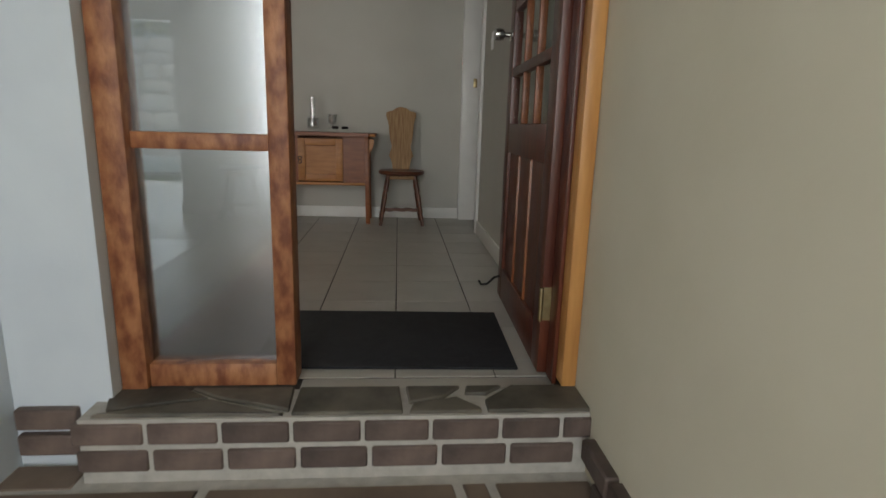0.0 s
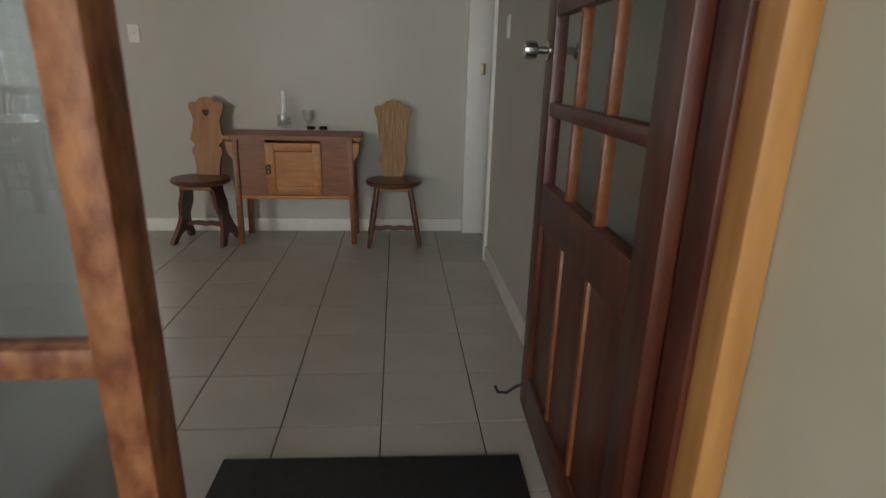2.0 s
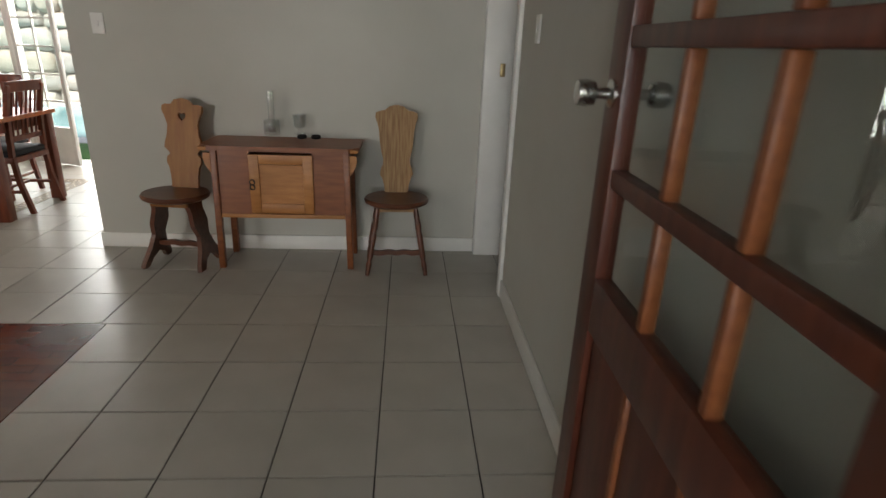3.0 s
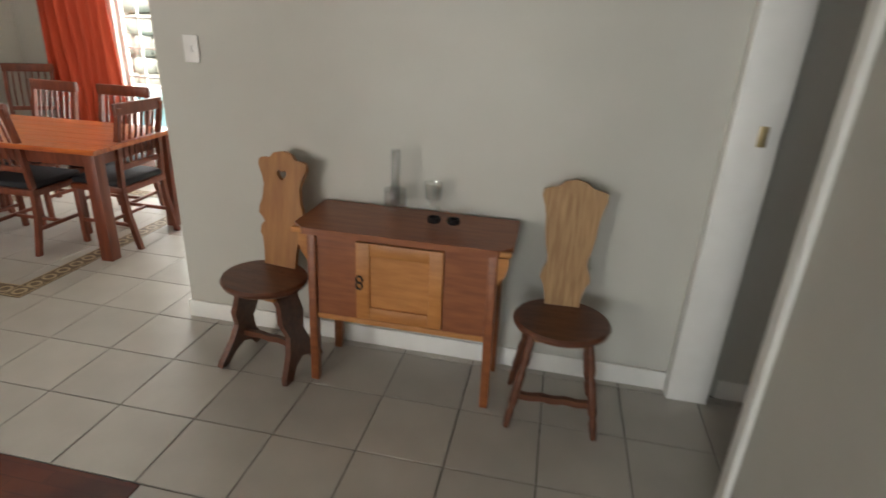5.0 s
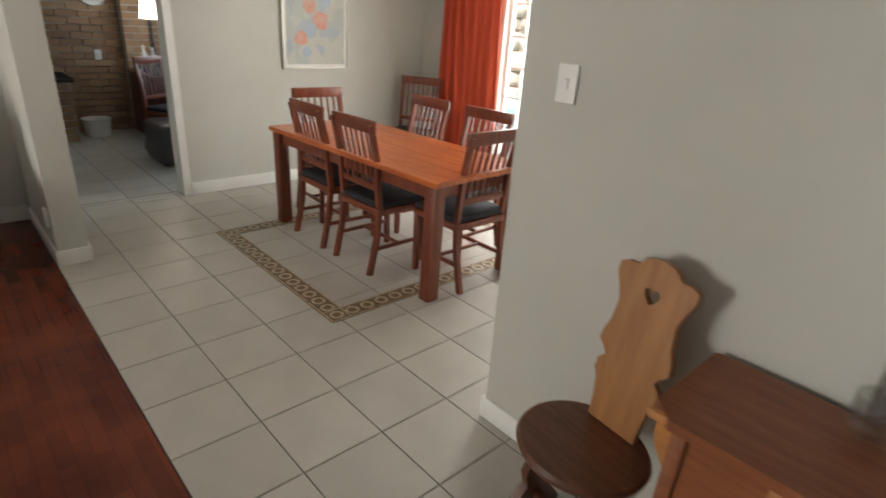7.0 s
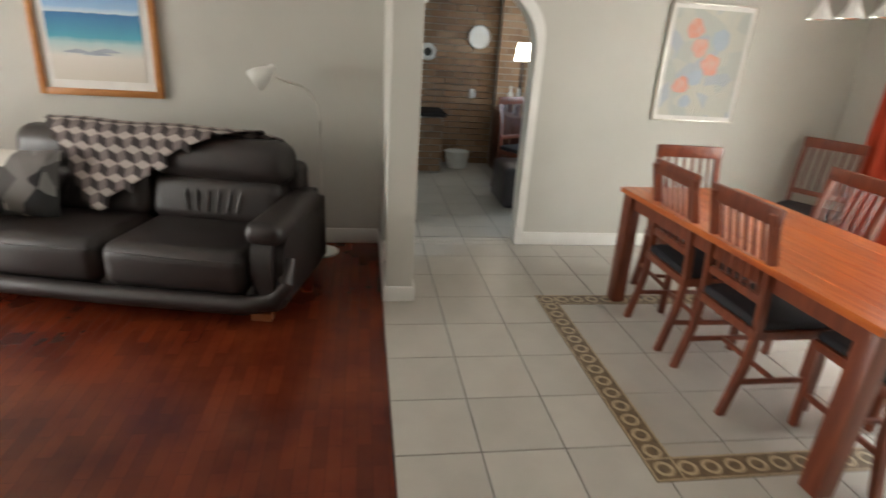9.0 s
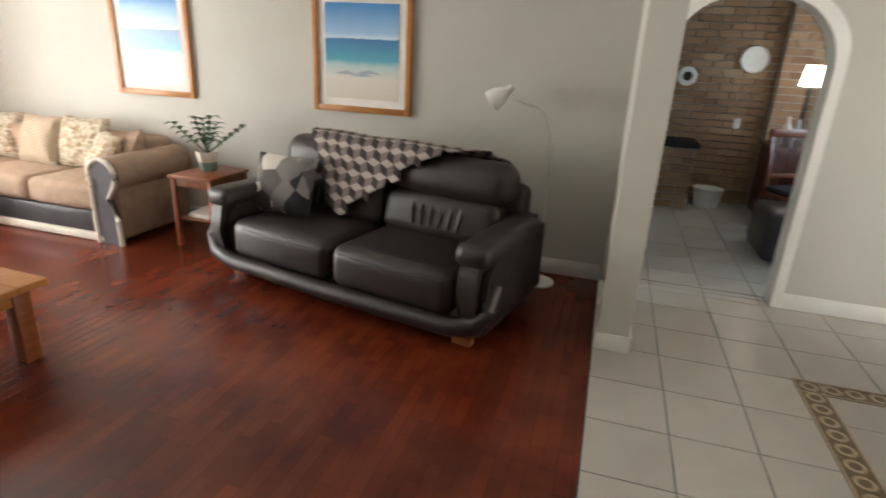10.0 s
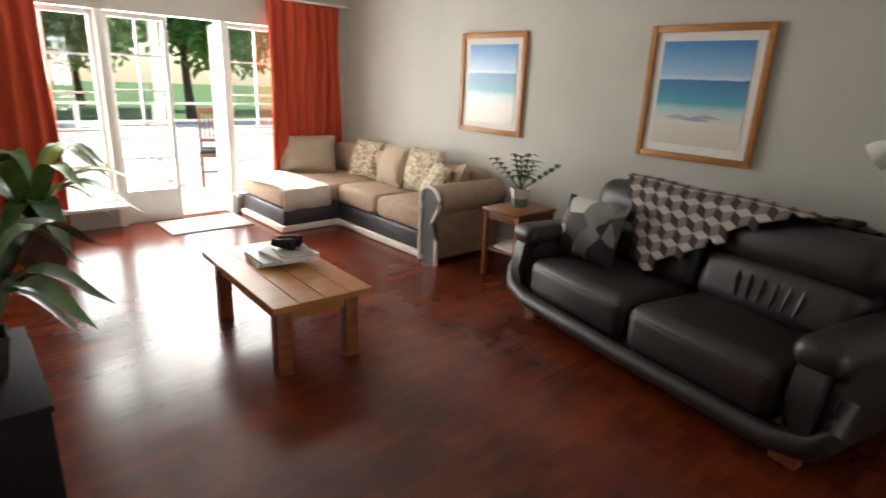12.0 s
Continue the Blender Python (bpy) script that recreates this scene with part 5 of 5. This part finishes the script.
for s in (-1, 1):
    bm = lathe(B(), [(0.0005, -0.07), (0.034, -0.07), (0.035, -0.02), (0.024, 0.03), (0.02, 0.07), (0.0005, 0.07)], n=20)
    bmesh.ops.transform(bm, matrix=Matrix.Translation((0.042 * s, 0, 0)) @ Matrix.Rotation(radians(90), 4, "X"), verts=bm.verts[:])
    part("barrel", bm, M["black"], bn)
part("bridge", box(B(), (-0.02, -0.02, -0.012), (0.02, 0.03, 0.018), 0.004), M["black"], bn)

# garden door side
sw = thing("window_3", "white wooden glazed garden doors and side windows", "window", kind="structure")
for xa in (-5.27, -4.29, -3.20, -2.36):
    part("post", box(B(), (xa, -2.01, 0.0 if xa in (-4.29, -3.20) else 0.2), (xa + 0.065, -1.83, 1.965), 0.003), M["white"], sw)
glazed(sw, -3.135, -2.36, 0.21, 1.955, -1.92, 2, 5)
glazed(sw, -5.205, -4.29, 0.21, 1.955, -1.92, 3, 5)
glazed(sw, -3.74, -3.20, 0.0, 1.955, -1.92, 2, 5, panel=0.32)
part("sill", box(B(), (-3.20, -1.86, 0.201), (-2.3, -1.69, 0.235), 0.005), M["white"], sw)
part("sill", box(B(), (-5.27, -1.86, 0.201), (-4.25, -1.72, 0.235), 0.005), M["white"], sw)
leaf2 = thing("door_3", "white glazed garden door folded open outside", "door", at=pose(-4.28, -2.0, 0.01, 0, 0, -100), kind="structure")
glazed(leaf2, 0, 0.54, 0.0, 1.945, 0, 2, 5, panel=0.32)
solid("doormat", box(B(), (-4.22, -1.81, 0.001), (-3.43, -1.26, 0.012), 0.004), M["greymat"], "grey woven doormat at the garden door", "mat")


def big_plant(name, label, at, count, mats, length, width, rise, droop, pot_mat, pot_h, pot_r, z0=0.0):
    o = thing(name, label, "plant", at=at)
    bm = lathe(B(), [(0.0005, 0), (pot_r * 0.62, 0), (pot_r * 0.72, 0.02), (pot_r, pot_h), (pot_r * 0.93, pot_h), (pot_r * 0.9, pot_h - 0.03)], n=4)
    bmesh.ops.rotate(bm, matrix=Matrix.Rotation(radians(45), 3, "Z"), verts=bm.verts[:])
    part("pot", bm, pot_mat, o, "dark tapered square pot")
    part("soil", lathe(B(), [(pot_r * 0.88, pot_h - 0.04), (0.0005, pot_h - 0.03)], n=4), M["soil"], o)
    rnd = random.Random(5)
    for k in range(count):
        bm = B()
        leaf_blade(bm, (rnd.uniform(-0.03, 0.03), rnd.uniform(-0.03, 0.03), pot_h - 0.03), k * 2.399 + rnd.uniform(-0.2, 0.2), length * rnd.uniform(0.75, 1.15), width * rnd.uniform(0.8, 1.15), rise * rnd.uniform(0.6, 1.25), droop * rnd.uniform(0.5, 1.3), 9)
        part("leaf", bm, M[mats[k % len(mats)]], o)
    return o


big_plant("floor_plant", "broad-leaved green plant in a dark square pot", pose(-2.40, -0.86, 0, 0, 0, 20), 19, ["leaf", "paleleaf", "leaf", "darkleaf"], 0.74, 0.16, 0.52, 0.32, M["pot"], 0.38, 0.2)
tv = thing("speaker_cabinet", "black low cabinet standing on the red floor", "cabinet", at=pose(-1.84, 1.68, 0))
part("body", box(B(), (-0.25, -0.36, 0.03), (0.27, 0.36, 0.40), 0.006), M["black"], tv)
part("top", box(B(), (-0.26, -0.38, 0.401), (0.28, 0.38, 0.425), 0.004), M["black"], tv)
part("plinth", box(B(), (-0.22, -0.34, 0), (0.25, 0.34, 0.03)), M["black"], tv)
big_plant("cabinet_plant", "dark green leafy plant on the black cabinet", pose(-1.96, 1.72, 0.426), 18, ["darkleaf", "darkleaf", "leaf"], 0.42, 0.13, 0.36, 0.20, M["pot"], 0.16, 0.10)


# ---- kitchen behind the arch ----
wb = solid("wall_kitchen_brick", box(B(), (-8.959, 3.45, 0), (-8.9, 7.6, H)), M["mortar"], "yellow-brown face brick wall", "wall", kind="structure")
bm = B()
rnd = random.Random(3)
for r in range(33):
    z = 0.003 + r * 0.079
    y = 3.46 - (0.115 if r % 2 else 0)
    while y < 7.58:
        a, b = max(y, 3.455), min(y + 0.22, 7.595)
        if b - a > 0.03:
            dx = rnd.uniform(-0.004, 0.004)
            proud = 0.0
            box(bm, (-8.9, a, z), (-8.872 + dx + proud, b, z + 0.066))
        y += 0.232
tagged(part("bricks", bm, M["face_brick"], wb, "uneven yellow-brown face bricks"), kind="stuff")
pillar = solid("brick_pillar", box(B(), (-8.868, 5.86, 0), (-8.74, 6.12, H - 0.002)), M["mortar"], "projecting face brick pillar on the kitchen wall", "pillar", kind="structure")
bm = B()
for r in range(32):
    z = 0.01 + r * 0.079
    cut = 5.99 + (0.05 if r % 2 else -0.05)
    for ya, yb_ in ((5.858, cut - 0.006), (cut + 0.006, 6.122)):
        box(bm, (-8.74, ya, z), (-8.722 + rnd.uniform(-0.004, 0.004), yb_, z + 0.066))
tagged(part("bricks", bm, M["face_brick"], pillar), kind="stuff")
plate = thing("wall_plate", "small oval white plate hung on the brick wall", "plate", at=pose(-8.868, 4.96, 1.40, 0, 90, 0))
part("rim", lathe(B(), [(0.05, 0.0), (0.10, 0.0), (0.105, 0.012), (0.06, 0.02), (0.05, 0.014)], n=24), M["plastic"], plate)
part("centre", lathe(B(), [(0.0005, 0.0), (0.05, 0.0), (0.05, 0.012), (0.0005, 0.014)], n=20), M["dark_metal"], plate, "dark centre")
hearth = solid("brick_counter", box(B(), (-8.86, 3.6, 0), (-8.25, 5.12, 0.68)), M["mortar"], "low face brick counter with dark top", "counter")
bm = B()
for r in range(8):
    y = 3.6 - (0.11 if r % 2 else 0)
    while y < 5.1:
        a, b = max(y, 3.602), min(y + 0.22, 5.118)
        if b - a > 0.03:
            box(bm, (-8.25, a, 0.02 + r * 0.082), (-8.238, b, 0.088 + r * 0.082))
        y += 0.232
tagged(part("bricks", bm, M["face_brick"], hearth), kind="stuff")
part("worktop", box(B(), (-8.87, 3.58, 0.681), (-8.22, 5.16, 0.72), 0.006), M["black"], hearth, "dark worktop")
clock = thing("wall_clock", "round white clock on the brick wall", "clock", at=pose(-8.7, 5.61, 1.61, 0, 90, 0))
part("face", lathe(B(), [(0.0005, 0.012), (0.13, 0.012), (0.14, 0.02), (0.145, 0.0), (0.0005, 0.0)], n=32), M["plastic"], clock)
clock.location.x = -8.86
bk = thing("bucket", "white plastic bucket on the kitchen floor", "bucket", at=pose(-8.6, 5.38, 0))
part("body", lathe(B(), [(0.0005, 0), (0.13, 0), (0.16, 0.2), (0.165, 0.21), (0.15, 0.2), (0.12, 0.02), (0.0005, 0.02)]), M["plastic"], bk)
kc = copy_thing(c0, pose(-7.5, 5.95, 0, 0, 0, 120))
tagged(kc, "dark wooden slat-back chair in the kitchen", "chair", "kitchen chairs")
kt = thing("kitchen_dresser", "dark dresser crowded with bottles and dishes", "dresser", at=pose(-8.25, 6.15, 0))
part("body", box(B(), (-0.5, -0.3, 0), (0.45, 0.45, 0.74), 0.006), M["mahogany"], kt)
part("top", box(B(), (-0.52, -0.33, 0.741), (0.47, 0.47, 0.775), 0.004), M["seat"], kt)
for k in range(9):
    xx, yy = -0.35 + 0.09 * k, -0.22 + 0.06 * (k % 4)
    h = 0.14 + 0.05 * ((k * 7) % 4)
    solid("bottle", lathe(B(), [(0.0005, 0), (0.034, 0), (0.035, h * 0.6), (0.014, h * 0.8), (0.014, h), (0.0005, h)], n=14), M[("black", "plastic", "brass", "pot")[k % 4]], "small dark bottle on the kitchen dresser", "bottle", at=pose(-8.25 + xx, 6.15 + yy, 0.776), group="bottles on the dresser")
tl = thing("table_lamp", "lit table lamp with a pale shade on the dresser", "lamp", at=pose(-8.2, 6.02, 0.776))
part("stand", lathe(B(), [(0.0005, 0), (0.07, 0), (0.07, 0.02), (0.015, 0.04), (0.02, 0.3), (0.012, 0.62), (0.0005, 0.62)], n=16), M["dark_metal"], tl)
part("shade", lathe(B(), [(0.10, 0.60), (0.07, 0.80), (0.066, 0.80), (0.096, 0.60)], n=24), M["lampglow"], tl, "glowing pale shade")
solid("dark_armchair", box(box(B(), (-0.3, -0.3, 0.0), (0.3, 0.3, 0.42), 0.06, 3), (-0.3, 0.16, 0.3), (0.3, 0.32, 0.85), 0.06, 3), M["brownband"], "dark blue-grey armchair in the kitchen", "armchair", at=pose(-7.0, 5.85, 0, 0, 0, 0))

# ---- outside ----
solid("patio", box(B(), (-9, 8.26, -0.19), (2, 9.6, -0.06), 0.01), M["grass"], "strip of lawn outside the dining room", "lawn", kind="structure")
pool = thing("swimming_pool", "pale blue swimming pool with stone coping", "pool", kind="structure")
part("water", box(B(), (-9.7, 10.0, -0.18), (1.7, 14.0, -0.10)), M["water"], pool)
for a, b in (((-10, 9.61, -0.19), (2, 10.0, -0.05)), ((-10, 14.0, -0.19), (2, 14.35, -0.05))):
    part("coping", box(B(), a, b, 0.01), M["paving"], pool)
rock = solid("retaining_wall", box(B(), (-11, 14.6, -0.2), (3, 15.6, 2.6)), M["mortar"], "stacked pale stone retaining wall", "wall", kind="structure")
bm = B()
rnd = random.Random(11)
z = -0.2
while z < 2.6:
    h = rnd.uniform(0.28, 0.5)
    x = -11.0
    while x < 3:
        w = rnd.uniform(0.35, 0.8)
        n0 = len(bm.verts)
        g = bmesh.ops.create_icosphere(bm, subdivisions=2, radius=1)
        for v in g["verts"]:
            k = 1 + 0.18 * noise.noise(v.co * 1.7 + Vector((x * 3, z * 5, 0)))
            c = v.co * k
            c = Vector([math.copysign(abs(q) ** 0.7, q) for q in c])
            v.co = Vector((x + w / 2 + c.x * w * 0.5, 14.6 + c.y * 0.25, z + h / 2 + c.z * h * 0.5))
        x += w
    z += h * 0.93
tagged(part("stones", bm, M["stone"], rock, "rough pale stones"), kind="stuff")


def foliage(name, label, centres, size, count, seed, mat, trunk=None):
    o = thing(name, label, "tree" if trunk else "bush")
    rnd = random.Random(seed)
    if trunk:
        bm = B()
        bx, by, bz, tz = trunk
        pipe(bm, [(bx, by, bz), (bx + 0.1, by, (bz + tz) / 2), (bx, by, tz)], [0.18, 0.13, 0.06], 10)
        for k in range(6):
            a = k * 1.1
            pipe(bm, [(bx + 0.05, by, tz * 0.55 + 0.1 * k), (bx + math.cos(a) * 0.7, by + math.sin(a) * 0.7, tz * 0.7 + 0.2 * k), (bx + math.cos(a) * 1.3, by + math.sin(a) * 1.3, tz + 0.15 * k)], [0.06, 0.04, 0.015], 6)
        part("trunk", bm, M["bark"], o)
    verts, faces = [], []
    for k in range(count):
        cx, cy, cz, r = centres[rnd.randrange(len(centres))]
        d = Vector((rnd.gauss(0, 1), rnd.gauss(0, 1), rnd.gauss(0, 0.8))).normalized() * r * rnd.uniform(0.45, 1.05)
        p = Vector((cx, cy, cz)) + d
        a = Vector((rnd.gauss(0, 1), rnd.gauss(0, 1), rnd.gauss(0, 1))).normalized() * size
        b = a.cross(Vector((rnd.gauss(0, 1), rnd.gauss(0, 1), rnd.gauss(0, 1)))).normalized() * size * 0.45
        i = len(verts)
        verts += [p - a, p + b, p + a, p - b]
        faces.append((i, i + 1, i + 2, i + 3))
    me = bpy.data.meshes.new("crown")
    me.from_pydata(verts, [], faces)
    me.materials.append(mat)
    ob = new("crown", me)
    ob.parent = o
    return o


foliage("bush", "green shrubs above the stone wall", [(-9 + 1.3 * k, 15.6 + 0.2 * (k % 2), 2.9 + 0.3 * (k % 3), 0.9) for k in range(9)], 0.10, 9000, 2, M["treeleaf"])
for k, (x, y) in enumerate(((-8.5, -16), (-4.6, -19), (-1.5, -15), (-12, -22), (-6.5, -23))):
    foliage("garden_tree", "leafy green garden tree beyond the terrace", [(x + rx, y + ry, 3.4 + rz, 1.5) for rx, ry, rz in ((0, 0, 0.6), (1.3, 0.3, 0), (-1.3, -0.4, 0.1), (0.4, -1, 1.2), (-0.6, 0.9, -0.7))], 0.20, 4200, 20 + k, M["treeleaf"], (x, y, -0.2, 3.6))
terrace = solid("terrace", box(B(), (-14, -13.5, -0.19), (-1.25, -2.02, -0.02), 0.01), M["paving"], "pale paved terrace outside the garden doors", "pavement", kind="structure")
rail = thing("terrace_railing", "white painted terrace railing", "railing")
for z in (0.35, 0.62, 0.9):
    part("rail", box(B(), (-8, -6.03, z), (-1.3, -5.99, z + 0.04), 0.004), M["white"], rail)
for k in range(7):
    part("post", box(B(), (-8 + 1.1 * k, -6.05, -0.02), (-7.93 + 1.1 * k, -5.98, 0.95), 0.004), M["white"], rail)
# Roof added out of view; its slatted bays throw the indoor sun patches.
vr = thing("verandah_roof", "added white roof on posts, slatted bays shaping the sun patches", "roof", kind="structure")
for xa, xb in ((-8.0, -4.9), (-4.15, -2.75)):
    part("roof_panel", box(B(), (xa, -4.3, 2.5), (xb, -2.02, 2.58)), M["white"], vr)
for xa, xb in ((-4.9, -4.15), (-2.75, -1.25)):
    for k in range(15):
        part("slat", box(B(), (xa + 0.002, -4.28 + 0.15 * k, 2.51), (xb - 0.002, -4.20 + 0.15 * k, 2.56)), M["white"], vr)
for x in (-6.4, -4.3, -2.2):
    part("post", box(B(), (x, -4.25, -0.02), (x + 0.1, -4.15, 2.5), 0.005), M["white"], vr)
gc = copy_thing(c0, pose(-4.75, -3.6, -0.02, 0, 0, 160))
tagged(gc, "dark slatted garden chair on the terrace", "chair", "terrace chairs")

# ---- inlaid tile border ----
inlay = solid("tile_border", box(box(box(box(B(), (-4.735, 5.30, -0.003), (-3.073, 5.43, 0.0028)), (-4.735, 7.17, -0.003), (-3.073, 7.30, 0.0028)), (-4.735, 5.431, -0.003), (-4.605, 7.169, 0.0028)), (-3.203, 5.431, -0.003), (-3.073, 7.169, 0.0028)), M["mosaic_dark"], "brown mosaic border inlaid in the tiled floor", "floor inlay", kind="structure")
bm = B()


def ring(cx, cy, r0, r1, n=14):
    inner = [bm.verts.new((cx + r0 * math.cos(2 * math.pi * i / n), cy + r0 * math.sin(2 * math.pi * i / n), 0.0042)) for i in range(n)]
    outer = [bm.verts.new((cx + r1 * math.cos(2 * math.pi * i / n), cy + r1 * math.sin(2 * math.pi * i / n), 0.0042)) for i in range(n)]
    for i in range(n):
        bm.faces.new((inner[i], outer[i], outer[(i + 1) % n], inner[(i + 1) % n]))


def strip(x0, y0, x1, y1):
    v = [bm.verts.new(c) for c in ((x0, y0, 0.0042), (x1, y0, 0.0042), (x1, y1, 0.0042), (x0, y1, 0.0042))]
    bm.faces.new(v)


for k in range(16):
    for y in (5.365, 7.235):
        ring(-4.67 + 0.1021 * k, y, 0.026, 0.042)
for k in range(1, 18):
    for x in (-4.67, -3.138):
        ring(x, 5.365 + 0.1039 * k, 0.026, 0.042)
for y in (5.303, 5.42, 7.173, 7.29):
    strip(-4.732, y, -3.076, y + 0.008)
for x in (-4.732, -4.615, -3.2, -3.083):
    strip(x, 5.303, x + 0.008, 7.297)
tagged(part("rings", bm, M["mosaic_pale"], inlay, "tan mosaic rings and lines"), kind="stuff")

# ---- floor tiles ----
G = 0.0025
shapes = {}


def tile_piece(x0, x1, y0, y1, parent, name="tile"):
    key = (round(x1 - x0, 3), round(y1 - y0, 3))
    if key not in shapes:
        w, d = key
        shapes[key] = finish("tile", box(B(), (-w / 2, -d / 2, -0.006), (w / 2, d / 2, 0.0), 0.0015, 1), M["tile"])
    ob = new(name, shapes[key])
    ob.location = ((x0 + x1) / 2, (y0 + y1) / 2, 0)
    ob.rotation_euler = (0, 0, math.pi if random.random() < 0.5 else 0)
    ob.parent = parent
    return ob


def lay(rx0, rx1, ry0, ry1, parent):
    i0, i1 = math.floor((rx0 - PX) / P), math.ceil((rx1 - PX) / P)
    j0, j1 = math.floor((ry0 - PY) / P), math.ceil((ry1 - PY) / P)
    for i in range(i0, i1):
        for j in range(j0, j1):
            a, b = max(PX + i * P + G, rx0), min(PX + (i + 1) * P - G, rx1)
            c, d = max(PY + j * P + G, ry0), min(PY + (j + 1) * P - G, ry1)
            if b - a > 0.02 and d - c > 0.02:
                tile_piece(a, b, c, d, parent)


lay(-1.46, 0.60, 1.99, 4.281, floor_tiles)
lay(PX - 5 * P, 2.2, 4.287, 5.41, floor_tiles)
lay(W + 0.017, PX - 5 * P, 4.287, 8.24, floor_tiles)
lay(W - 0.15, W + 0.012, 4.487, 5.41, floor_tiles)
lay(0.605, 2.2, 3.55, 4.281, floor_tiles)
kitchen_floor = solid("floor_kitchen", box(B(), (-8.9, 3.45, -0.0039), (W - 0.155, 7.6, -0.003)), M["grout"], "tiled kitchen floor", "floor", kind="structure")
lay(-8.88, W - 0.165, 3.46, 7.59, kitchen_floor)
